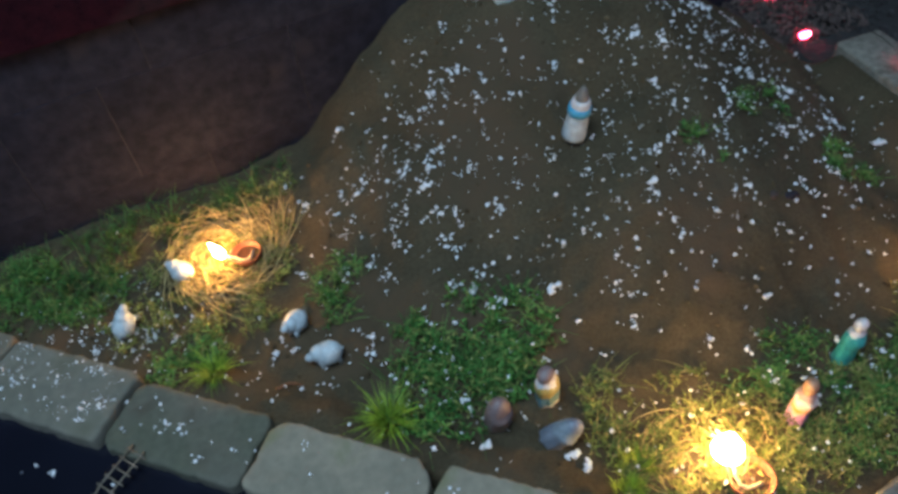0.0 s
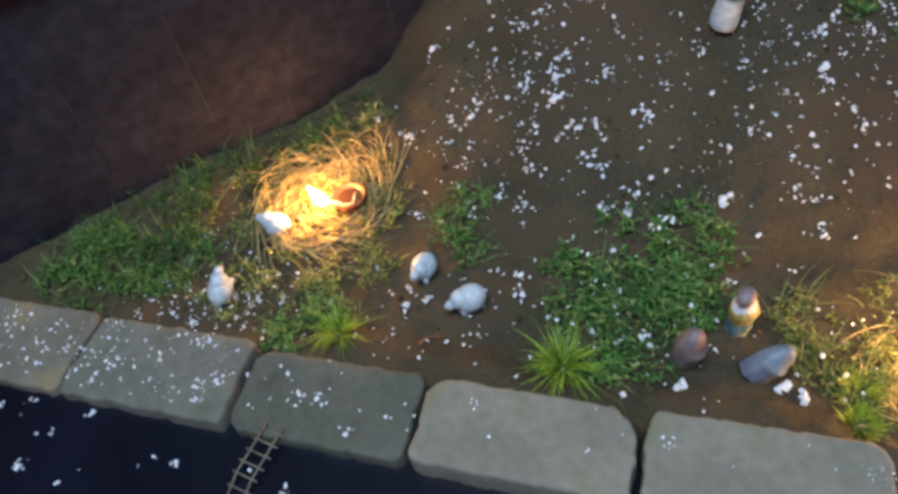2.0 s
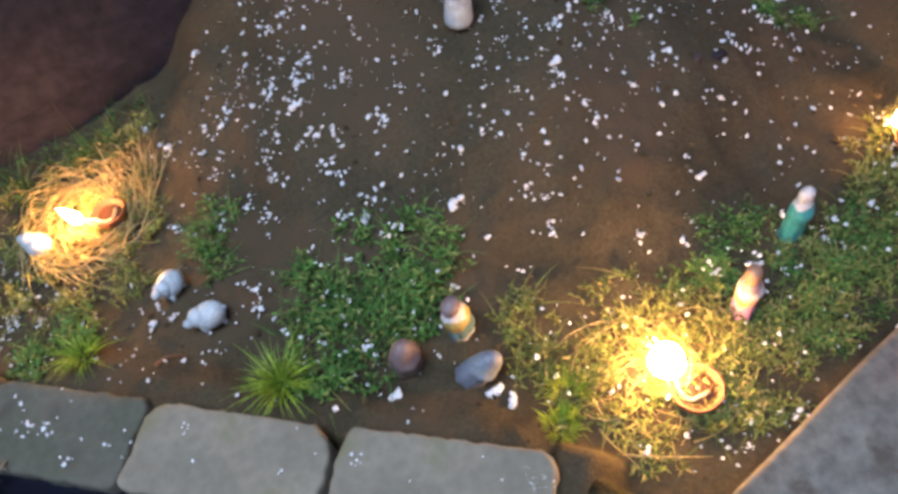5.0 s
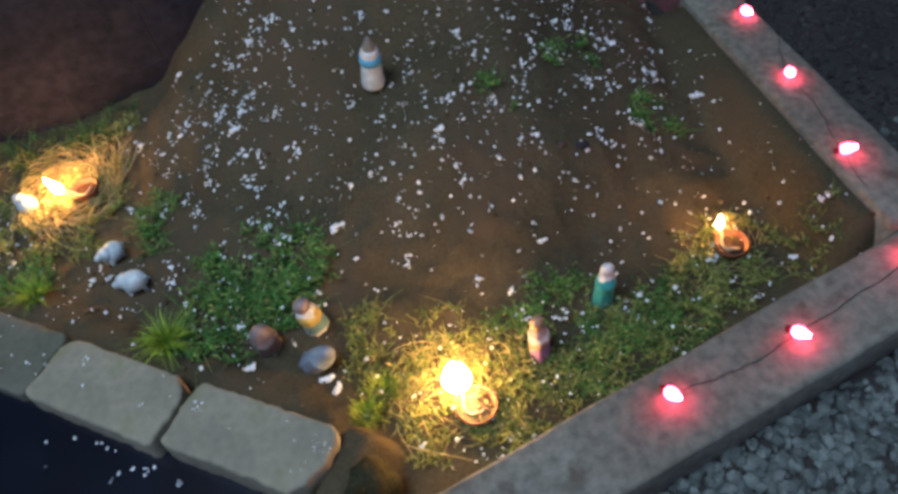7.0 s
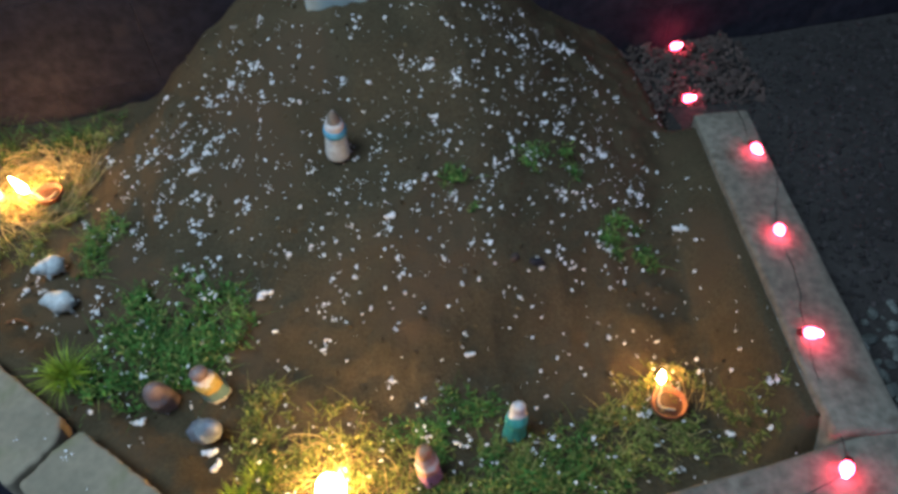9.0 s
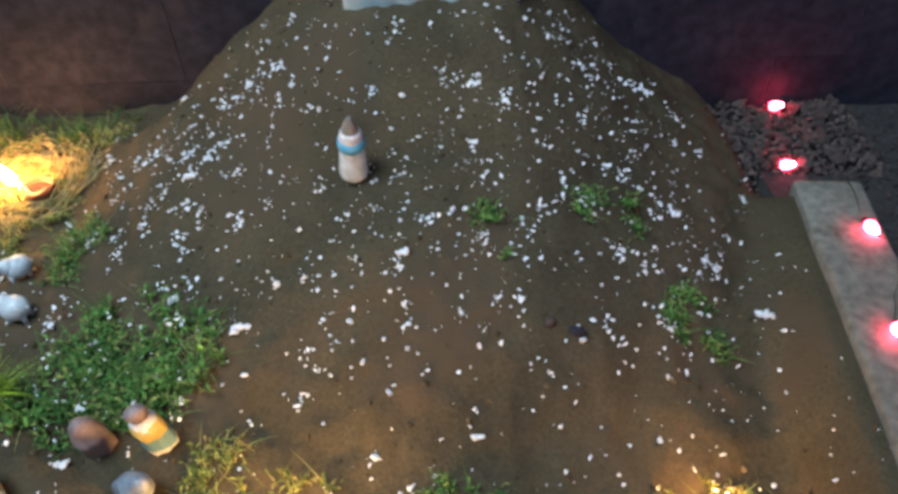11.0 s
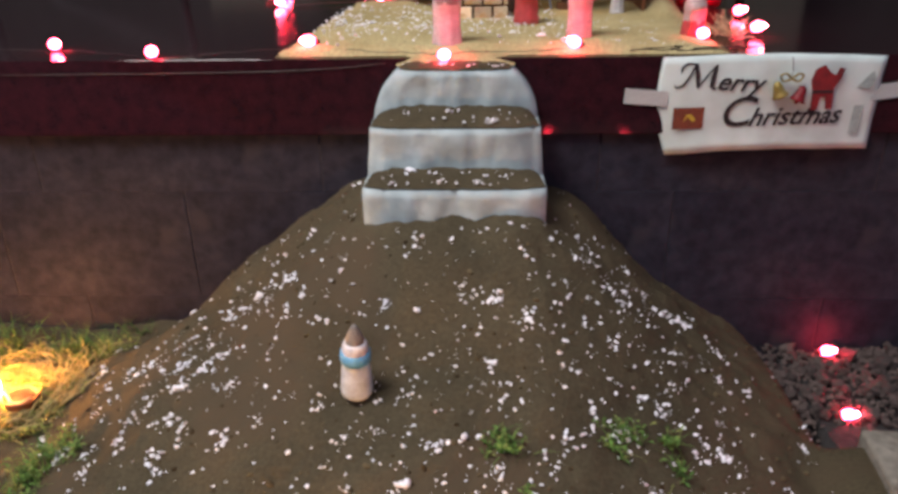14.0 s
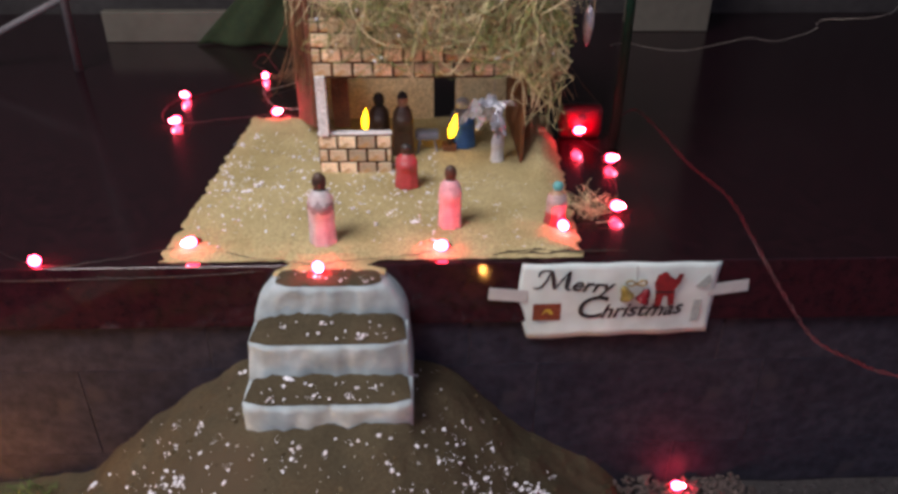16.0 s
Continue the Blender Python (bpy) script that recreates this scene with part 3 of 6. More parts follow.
# ---- paper staircase from the mound to the ledge ----
def staircase():
    top = tagged(empty("toy_staircase", (0.295, 0.4, 0.2)), "small white paper staircase with soil-covered treads", "staircase")
    rows = [(0.35, 0.16, 0.257, 0.236, 0.234), (0.40, 0.25, 0.322, 0.232, 0.222), (0.45, 0.31, 0.386, 0.222, 0.150)]
    for i, (y, z0, z1, w0, w1) in enumerate(rows):
        n, m = 28, 8
        vs, fs = [], []
        for j in range(m + 1):
            k = j / m
            half = (w0 + (w1 - w0) * (k ** (2.4 if i == 2 else 1.2))) / 2
            for a in range(n + 1):
                u = -1 + 2 * a / n
                x = u * half
                yy = y + 0.010 * max(0, abs(u) - 0.75) / 0.25 + 0.0060 * noise.noise((x * 55, z0 + k * 1.6, i * 7.0)) + 0.0032 * noise.noise((x * 130, k * 1.4, i)) + 0.0020 * noise.noise((x * 60 + k * 4, k * 5, i + 3.0))
                vs.append((x, yy - 0.4, z0 + (z1 - z0) * k - 0.2 + 0.001 * noise.noise((x * 40, k * 3, 2.0))))
        for j in range(m):
            for a in range(n):
                fs.append((j * (n + 1) + a, j * (n + 1) + a + 1, (j + 1) * (n + 1) + a + 1, (j + 1) * (n + 1) + a))
        # returns running back to the ledge
        k0 = len(vs)
        for side in (0, n):
            for j in range(m + 1):
                x, yy, z = vs[j * (n + 1) + side]
                vs.append((x * (1.0 if i < 2 else 1.02), LEDGE_Y + 0.003 - 0.4, z))
        for s, side in enumerate((0, n)):
            for j in range(m):
                a, b = j * (n + 1) + side, (j + 1) * (n + 1) + side
                c, d = k0 + s * (m + 1) + j, k0 + s * (m + 1) + j + 1
                fs.append((a, b, d, c) if s == 0 else (a, c, d, b))
        k1 = len(vs)
        for a in range(n + 1):
            x, yy, z = vs[m * (n + 1) + a]
            vs.append((x, LEDGE_Y + 0.003 - 0.4, z - 0.0005))
        for a in range(n):
            fs.append((m * (n + 1) + a, m * (n + 1) + a + 1, k1 + a + 1, k1 + a))
        mesh_object("step", vs, fs, STAIR_PAPER, top, smooth=True)
        # soil on the tread
        depth = 0.052
        vs, fs = [], []
        for j in range(9):
            for a in range(n + 1):
                u, k = -1 + 2 * a / n, j / 8
                half = w1 / 2 * (0.99 - 0.05 * k)
                h = 0.004 * math.sin(math.pi * min(1, k * 1.2)) + 0.003 * noise.noise((u * 6, k * 4, i * 3.0)) + (0.013, 0.019, 0.004)[i] * k
                vs.append((u * half, y - 0.4 + 0.0015 + depth * k + 0.01 * max(0, abs(u) - 0.75) * 4 * (1 - k), z1 - 0.2 + 0.0015 + max(0, h) * (1 - 0.75 * abs(u) ** 7)))
        for j in range(8):
            for a in range(n):
                fs.append((j * (n + 1) + a, j * (n + 1) + a + 1, (j + 1) * (n + 1) + a + 1, (j + 1) * (n + 1) + a))
        mesh_object("soil_layer", vs, fs, SOIL, top, "brown soil spread on the tread", smooth=True)


staircase()


# ---- the paper sign taped to the ledge ----
def letters(text, size, shear, bold=0.0):
    cu = bpy.data.curves.new("letters", "FONT")
    cu.body, cu.size, cu.shear, cu.offset, cu.extrude = text, size, shear, bold, 0.0002
    ob = bpy.data.objects.new("letters", cu)
    scene.collection.objects.link(ob)
    me = bpy.data.meshes.new_from_object(ob.evaluated_get(bpy.context.evaluated_depsgraph_get()))
    bpy.data.objects.remove(ob)
    return me


def flat_shape(points, thick=0.0004):
    bm = bmesh.new()
    f = bm.faces.new([bm.verts.new((x, 0, z)) for x, z in points])
    r = bmesh.ops.extrude_face_region(bm, geom=[f])
    bmesh.ops.translate(bm, vec=(0, -thick, 0), verts=[v for v in r["geom"] if isinstance(v, bmesh.types.BMVert)])
    bmesh.ops.recalc_face_normals(bm, faces=bm.faces)
    return bm


def sign():
    at = Vector((0.720, LEDGE_Y - 0.012, 0.328))
    top = tagged(empty("paper_sign", at), "white paper greeting sign taped to the ledge front", "sign")
    n, m = 40, 12
    def place(x, z):
        """Depth of the slightly curled sheet."""
        return -0.004 * math.cos(x * 9) + 0.007 * (abs(x) / 0.15) ** 3 - 0.002 * math.sin(z * 40) + 0.0012 * math.sin(x * 75 + z * 12)
    vs, fs = [], []
    for j in range(m + 1):
        for a in range(n + 1):
            u, v = a / n, j / m
            x = -0.146 + 0.290 * u + (0.016 * (1 - v) * (1 - u)) ** 1.0 * 0.9 - 0.010 * math.sin(math.pi * v) * (1 - u) ** 2 + 0.005 * max(0.0, v - 0.8) * 5 * max(0.0, u - 0.7) * 3.3 + 0.003 * (1 - v ** 2) * u ** 2
            z = -0.062 + 0.128 * v - 0.008 * (1 - v) * (1 - u) ** 3 + 0.006 * math.sin(u * 3.1) * v + 0.003 * math.sin(u * 3.1) * (1 - v)
            vs.append((x, place(x, z), z))
    fs = [(j * (n + 1) + a, j * (n + 1) + a + 1, (j + 1) * (n + 1) + a + 1, (j + 1) * (n + 1) + a) for j in range(m) for a in range(n)]
    sheet = mesh_object("sheet", vs, fs, PAPER, top, smooth=True)
    mod = sheet.modifiers.new("thickness", "SOLIDIFY")
    mod.thickness = 0.0005
    for x, z, w, tip in ((-0.165, 0.012, 0.058, 4), (0.166, 0.02, 0.062, -6)):
        t = part("tape_strip", box((w, 0.0008, 0.021), (0, 0, 0), 0.0003, 1), TAPE, top)
        t.matrix_basis = pose(x, 0.004, z, 0, tip, 3 if x > 0 else -3)
    def ribbon(bm, line, widths):
        """One pen stroke of varying width along a line."""
        pts = [Vector((px, pz, 0)) for px, pz in line]
        row = []
        for i, p in enumerate(pts):
            d = (pts[min(i + 1, len(pts) - 1)] - pts[max(i - 1, 0)]).normalized()
            q = Vector((-d.y, d.x, 0)) * widths[i] / 2
            row.append((bm.verts.new(p + q), bm.verts.new(p - q)))
        for (a0, b0), (a1, b1) in zip(row, row[1:]):
            bm.faces.new((a0, b0, b1, a1))
    def lettering(text, cap, size, gap, x, z, tip):
        bm = bmesh.new()
        bm.from_mesh(letters(text[1:], size, 0.35, 0.00045))
        bmesh.ops.translate(bm, vec=(gap, 0, 0), verts=bm.verts)
        if cap:
            bm.from_mesh(letters(text[0], cap, 0.30, 0.0004))
        else:
            # swash capital in pen strokes
            k = Vector((0.042, 0.033))
            for line, w in (([(-0.02, 0.60), (-0.01, 0.80), (0.12, 0.96), (0.40, 0.99)], (0.002, 0.003, 0.003, 0.002)),
                            ([(0.40, 0.99), (0.27, 0.50), (0.10, 0.08), (-0.10, -0.04), (-0.18, 0.06)], (0.002, 0.003, 0.0035, 0.003, 0.001)),
                            ([(0.40, 0.99), (0.50, 0.50), (0.55, 0.03)], (0.005, 0.0065, 0.003)),
                            ([(0.55, 0.03), (0.78, 0.50), (1.06, 1.0)], (0.002, 0.0025, 0.002)),
                            ([(1.06, 1.0), (1.00, 0.50), (0.99, 0.12), (1.08, 0.0), (1.22, 0.10)], (0.003, 0.0065, 0.006, 0.003, 0.001))):
                ribbon(bm, [(px * k.x, pz * k.y) for px, pz in line], w)
        bmesh.ops.subdivide_edges(bm, edges=[e for e in bm.edges if e.calc_length() > 0.012], cuts=2)
        me = bpy.data.meshes.new("lettering")
        bm.to_mesh(me)
        bm.free()
        for v in me.vertices:
            v.co.z += 0.0016 - place(x + v.co.x, z + v.co.y)
        me.materials.clear()
        me.materials.append(INK)
        ob = new("lettering", me)
        ob.parent = top
        ob["label"] = "black italic lettering " + text
        ob.matrix_basis = pose(x, 0, z, 90, 0, 0) @ pose(0, 0, 0, 0, 0, -tip)
    lettering("Merry", 0, 0.0345, 0.0475, -0.122, 0.027, 3)
    lettering("Christmas", 0.060, 0.0365, 0.040, -0.066, -0.027, -1.5)
    def dab(name, pts, m, x, z, y=0.0):
        ob = part(name, flat_shape(pts), m, top)
        ob.matrix_basis = pose(x, y + place(x, z) - 0.0016, z)
    dab("printed_square", [(-0.021, -0.0155), (0.021, -0.0145), (0.021, 0.0155), (-0.021, 0.0145)], PRINT_BROWN, -0.106, -0.016)
    dab("printed_mark", [(-0.008, -0.004), (-0.002, 0.003), (0.006, -0.004), (0.009, 0.0), (0.003, 0.007), (-0.004, 0.006)], GOLD, -0.105, -0.017, -0.0008)
    dab("printed_red_shape", [(-0.014, -0.030), (-0.005, -0.030), (-0.003, -0.012), (0.003, -0.012), (0.006, -0.029), (0.015, -0.028), (0.013, 0.000), (0.020, 0.012), (0.023, 0.026), (0.016, 0.027), (0.012, 0.017), (0.004, 0.022), (-0.004, 0.031), (-0.015, 0.025), (-0.019, 0.010), (-0.015, -0.004)], PRINT_RED, 0.068, 0.026)
    dab("printed_dark_belt", [(-0.015, -0.003), (0.014, -0.002), (0.014, 0.001), (-0.015, 0.001)], INK, 0.067, 0.022, -0.0008)
    dab("printed_dark_boot", [(-0.015, -0.006), (-0.004, -0.006), (-0.004, 0.001), (-0.014, 0.001)], INK, 0.066, -0.002, -0.0008)
    # two flat grey patches near the sheet's right edge
    dab("grey_corner_patch", [(-0.006, -0.02), (0.006, -0.018), (0.007, 0.02), (-0.005, 0.02)], GREY_PATCH, 0.122, -0.020, 0.0)
    dab("grey_corner_patch", [(-0.012, -0.006), (0.004, -0.009), (0.011, 0.004), (0.006, 0.016), (-0.003, 0.006)], GREY_PATCH, 0.126, 0.032, 0.0)


sign()


def bell_ornament(at):
    """A gold and a red toy bell under a bow, hanging on a thread from the ledge edge in front of the sign."""
    top = tagged(empty("bell_ornament", at), "small gold and red bells with a bow hanging by a thread", "ornament")
    profile = [(0.0020, 0.0200), (0.0042, 0.0185), (0.0062, 0.0140), (0.0072, 0.0080), (0.0088, 0.0035), (0.0112, 0.0004), (0.0104, 0.0), (0.0070, 0.0030)]
    for m, x, z, tip in ((GOLD_FOIL, -0.011, -0.022, -24), (BELL_RED, 0.012, -0.028, 20)):
        v, f = lathe(profile, 18)
        bell = mesh_object("bell", v, f, m, top, smooth=True)
        bell.matrix_basis = pose(x, 0.0, z, 0, tip, 0)
        cv, cf = lathe([(0.0006, -0.004), (0.0026, -0.0030), (0.0030, -0.001), (0.0018, 0.0015)], 10)
        mesh_object("clapper", cv, cf, m, bell, smooth=True)
    for side in (-1, 1):
        loop = [(0, 0, 0), (side * 0.008, -0.002, 0.007), (side * 0.015, -0.001, 0.004), (side * 0.010, 0.0, -0.003), (0, 0, 0)]
        v, f = tube(smooth_line(loop, 5), 0.0014, 6)
        mesh_object("bow_loop", v, f, GOLD_FOIL, top, smooth=True)
    v, f = tube([(0, 0, 0), (0.0006, 0.001, 0.012), (0, 0.008, 0.026)], 0.0005, 5)
    mesh_object("thread", v, f, WIRE, top)
    return top


bell_ornament((0.740, LEDGE_Y - 0.026, 0.368)).scale = (0.98, 0.98, 1.05)


# ---- clay oil lamps ----
def oil_lamp(at, aim, big, label, size=1.0, reach=0.0):
    """A shallow clay bowl with a pinched lip, oil, a cotton wick and its flame towards aim (degrees)."""
    top = tagged(empty("oil_lamp", at, (0, 0, aim)), label, "oil lamp", "clay oil lamps")
    outer = [(0.011, 0.0), (0.019, 0.003), (0.026, 0.012), (0.0285, 0.021), (0.0285, 0.024), (0.0265, 0.0245), (0.0245, 0.020), (0.019, 0.010), (0.008, 0.006)]
    v, f = lathe(outer, 28)
    v = [Vector(q) for q in v]
    for q in v:
        if q.x > 0.012 and q.z > 0.008:
            k = (q.x - 0.012) / 0.0165 * (q.z - 0.008) / 0.016
            q.x += 0.009 * k
            q.y *= 1 - 0.45 * k
    mesh_object("bowl", v, f, CLAY, top, smooth=True)
    ov, of = lathe([(0.001, 0.0148), (0.0215, 0.015)], 24)
    mesh_object("oil", ov, of, OIL, top, "dark lamp oil")
    wv, wf = tube(smooth_line([(-0.012, -0.006, 0.0165), (-0.002, 0.013, 0.017), (0.012, 0.012, 0.018), (0.022, 0.004, 0.021), (0.034, 0.0, 0.0265)], 5), 0.0022, 7)
    mesh_object("wick", wv, wf, WICK, top, "pale twisted cotton wick", smooth=True)
    h, r = (0.056, 0.0190) if big == 2 else (0.045, 0.0090) if big == 1 else (0.030, 0.0065)
    prof = [(0.0008, 0), (r * 0.65, h * 0.10), (r, h * 0.28), (r * 0.86, h * 0.48), (r * 0.5, h * 0.72), (r * 0.18, h * 0.92), (0.0003, h)]
    fv, ff = lathe(prof, 16)
    fl = mesh_object("flame", [(x + 0.036 + reach * (0.4 + 0.6 * z / h) + 0.004 * (z / h) ** 2, y, z + 0.025) for x, y, z in fv], ff, (SMALL_FLAME, FLAME, BIG_FLAME)[big], top, "bright yellow flame", smooth=True)
    top.scale = (size,) * 3
    return top


oil_lamp((-0.306, 0.300, land(-0.306, 0.300) + 0.008), 172, 1, "burning clay oil lamp in a straw nest", 0.84, 0.016)
oil_lamp((0.132, -0.338, land(0.132, -0.338) + 0.001), 108, 2, "burning clay oil lamp on yellowed grass")
oil_lamp((0.584, -0.253, land(0.584, -0.253) + 0.004), 92, 0, "small burning clay oil lamp near the beam corner", 0.88)


# ---- red bulb string ----
SWAG = [(0.800, 0.915, 0.452), (0.847, 0.93, 0.463), (0.863, 0.68, 0.467), (0.873, 0.53, 0.480), (0.872, 0.43, 0.469), (0.895, 0.36, 0.425), (0.921, 0.31, 0.390), (0.940, 0.25, 0.402), (0.960, 0.20, 0.42), (1.15, 0.15, 0.40), (1.6, 0.2, 0.2), (1.9, 0.3, -0.06)]


def mossy_stone():
    """A dark mossy stone closing the kerb's end."""
    q = KERB_A + KERB_D * -0.042 + KERB_N * 0.072
    bm = bmesh.new()
    bmesh.ops.create_icosphere(bm, subdivisions=4, radius=0.058)
    for v in bm.verts:
        n = noise.noise(v.co * 28.0) * 0.014 + noise.noise(v.co * 110.0) * 0.005
        v.co = Vector((v.co.x * 1.15, v.co.y * 0.72, v.co.z * 0.62)) + v.co.normalized() * n
    ob = part("mossy_stone", bm, mat("dark_moss", (0.045, 0.042, 0.022), (0.018, 0.018, 0.010), 0.95, 30, 0.8, 0.003, spec=0.1), smooth=True)
    ob.matrix_basis = pose(q.x, q.y, -0.046, 0, 0, 45)
    tagged(ob, "dark mossy stone at the kerb's end", "stone")


mossy_stone()


def bulb_string():
    outer = [(0.0015, 0.0), (0.0046, 0.0008), (0.0066, 0.004), (0.0071, 0.008), (0.0066, 0.012), (0.0050, 0.0150), (0.0034, 0.0162)]
    bv, bf = lathe(outer, 12)
    cv, cf = lathe([(0.0036, -0.0075), (0.0042, -0.0068), (0.0044, 0.0), (0.0036, 0.001)], 10)
    first = tagged(empty("fairy_bulb"), "lit red fairy-light bulb with red cap", "fairy light", "red fairy lights")
    mesh_object("bulb", bv, bf, BULB, first, "glowing red bulb", smooth=True)
    tv, tf = lathe([(0.0032, 0.0158), (0.0035, 0.0170), (0.0031, 0.0188), (0.0020, 0.0201), (0.0004, 0.0206)], 10)
    mesh_object("bulb_tip", tv, tf, BULB_TIP, first, "white-hot bulb tip", smooth=True)
    mesh_object("cap", cv, cf, RED_PLASTIC, first, "dark red plastic cap", smooth=True)
    rng = random.Random(3)
    yard_row = [(0.334, -0.456, 0.013), (0.513, -0.453, 0.013), (0.718, -0.416, 0.014), (0.761, -0.239, 0.016), (0.808, -0.060, 0.010), (0.853, 0.114, 0.004), (0.838, 0.332, -0.068), (0.864, 0.473, -0.054)]
    ledge_row = [(-0.298, 0.570, 0.405), (-0.126, 0.503, 0.405), (0.089, 0.538, 0.412), (0.279, 0.481, 0.402), (0.459, 0.522, 0.410), (0.645, 0.577, 0.412), (0.742, 0.643, 0.410), (0.776, 0.838, 0.408), (0.735, 0.945, 0.420)]
    left_row = [(0.122, 1.094, 0.408), (-0.076, 1.060, 0.404), (-0.098, 1.215, 0.404), (0.055, 1.356, 0.404)]
    for i, p in enumerate(yard_row + ledge_row + left_row):
        m = pose(*p, rng.uniform(62, 84), 0, rng.uniform(-50, 70)) @ pose(0, 0, -0.006)
        if i in (6, 7):
            m = pose(*p, 0, 70, -20) @ pose(0, 0, -0.006)
        if i == 0:
            first.matrix_basis = m
            first.scale = (1.12, 1.12, 1.10)
        else:
            copy_thing(first, m)
    def cord(points, label, sway=0.004, seed=1, radius=0.0006, material=None, name="cable"):
        v, f = tube(smooth_line(points, 7, sway, seed), radius, 5)
        tagged(mesh_object(name, v, f, material or WIRE, smooth=True), label, "cable")
    drop = lambda row, dz: [(x, y, z - dz) for x, y, z in row]
    mid = []
    for a, b in zip(drop(yard_row, 0.006), drop(yard_row, 0.006)[1:]):
        mid += [a, ((a[0] + b[0]) / 2 + rng.uniform(-0.02, 0.03), (a[1] + b[1]) / 2 + rng.uniform(-0.02, 0.02), (max(a[2], b[2]) if a[2] > 0 and b[2] > 0 else (a[2] + b[2]) / 2 + 0.03))]
    cord(mid + [drop(yard_row, 0.006)[-1]], "thin dark fairy-light cable along the beams", 0.002, 4)
    cord([(-0.9, 0.60, LEDGE_Z + 0.002), *drop(ledge_row, 0.009)[:2], (-0.02, 0.507, 0.402), *drop(ledge_row, 0.009)[2:3], (0.18, 0.508, 0.402), (0.279, 0.49, 0.402), (0.38, 0.506, 0.402), *drop(ledge_row, 0.009)[4:]], "thin dark fairy-light cable along the ledge edge", 0.003, 6)
    cord([(-0.9, 0.508, LEDGE_Z - 0.012), (-0.4, 0.494, LEDGE_Z - 0.018), (0.05, 0.494, LEDGE_Z - 0.016), (0.2, 0.492, LEDGE_Z - 0.006)], "second dark cable sagging along the ledge edge", 0.001, 7)
    cord([(0.17, 1.05, 0.402), *drop(left_row, 0.006)[:2], (-0.125, 1.13, 0.399), *drop(left_row, 0.006)[2:], (0.02, 1.40, 0.42), (0.06, 1.37, 0.45), (0.10, 1.30, 0.42)], "loose dark red cable looped on the ledge", 0.003, 9, 0.001, RED_WIRE)
    cord([(0.062, 1.347, 0.404), (0.069, 1.249, 0.402), (0.094, 1.172, 0.402), (0.130, 1.128, 0.403), (0.172, 1.118, 0.405)], "pale loose cable looped behind the stable", 0.002, 15, 0.0010, SILVER_WIRE)
    cord([(0.083, 1.258, 0.402), (0.107, 1.278, 0.402), (0.143, 1.313, 0.402), (0.20, 1.35, 0.402)], "short pale cable end on the ledge", 0.001, 16, 0.0009, SILVER_WIRE)
    v, f = Pile(), None
    for s in (0, 1):
        line = smooth_line(SWAG, 14)
        line = [q + Vector((0.0018 * math.cos(i * 0.9 + s * 3.14), 0.0, 0.0018 * math.sin(i * 0.9 + s * 3.14) + 0.001)) for i, q in enumerate(line)]
        v.add(*tube(line, 0.0007, 5))
    tagged(v.done("twisted_cable", RED_WIRE, smooth=True), "twisted red cable swagged from the fir to the yard", "cable")
    cord([(0.806, 1.04, 0.56), (0.905, 1.3, 0.493), (1.018, 1.3, 0.476), (1.079, 1.3, 0.480), (1.192, 1.3, 0.504), (1.262, 1.3, 0.497), (1.346, 1.3, 0.522), (1.361, 1.3, 0.545), (1.53, 1.3, 0.576), (1.9, 2.03, 0.62)], "thin pale cable sagging behind the crib", 0.002, 12, 0.0007, SILVER_WIRE)


bulb_string()

# ---- figurines: each one plain mesh ----
def paint(name, colour, rough=0.45):
    return mat(name, colour, tuple(c * 0.75 for c in colour), rough, 60, 0.15, 0.0006)


SKIN, HAIR = paint("painted_tan", (0.42, 0.25, 0.15)), paint("painted_black", (0.02, 0.018, 0.017))
GOLDEN = paint("painted_gold", (0.55, 0.36, 0.07))
PINK, ROSE = paint("painted_pink", (0.78, 0.42, 0.45)), paint("painted_pale_rose", (0.50, 0.36, 0.34))
PALEROSE = paint("painted_dusty_rose", (0.52, 0.52, 0.52))
GREYROSE = paint("painted_grey_rose", (0.26, 0.22, 0.22))
RED, TEAL = paint("painted_red", (0.50, 0.07, 0.07)), paint("painted_teal", (0.07, 0.42, 0.42))
WHITE = paint("painted_white", (0.70, 0.72, 0.74))
BLUE, SKY = paint("painted_blue", (0.02, 0.13, 0.36)), paint("painted_sky_blue", (0.10, 0.42, 0.68))
YELLOW, VIOLET = paint("painted_ochre", (0.52, 0.42, 0.12)), paint("painted_violet", (0.55, 0.28, 0.60))
GREY, BROWN = paint("painted_slate", (0.21, 0.24, 0.30)), paint("painted_brown", (0.20, 0.10, 0.075))
DARKBROWN = paint("painted_dark_brown", (0.07, 0.035, 0.02))
SLATEBLUE = paint("painted_slate_blue", (0.16, 0.32, 0.40))
SLATEGREY, GREYBROWN = paint("painted_slate_grey", (0.24, 0.29, 0.34)), paint("painted_grey_brown", (0.245, 0.19, 0.19))
GREYCAP = paint("grey_cap", (0.22, 0.21, 0.19), 0.35)
SHEEP_WHITE = paint("glazed_white", (0.62, 0.70, 0.74), 0.4)


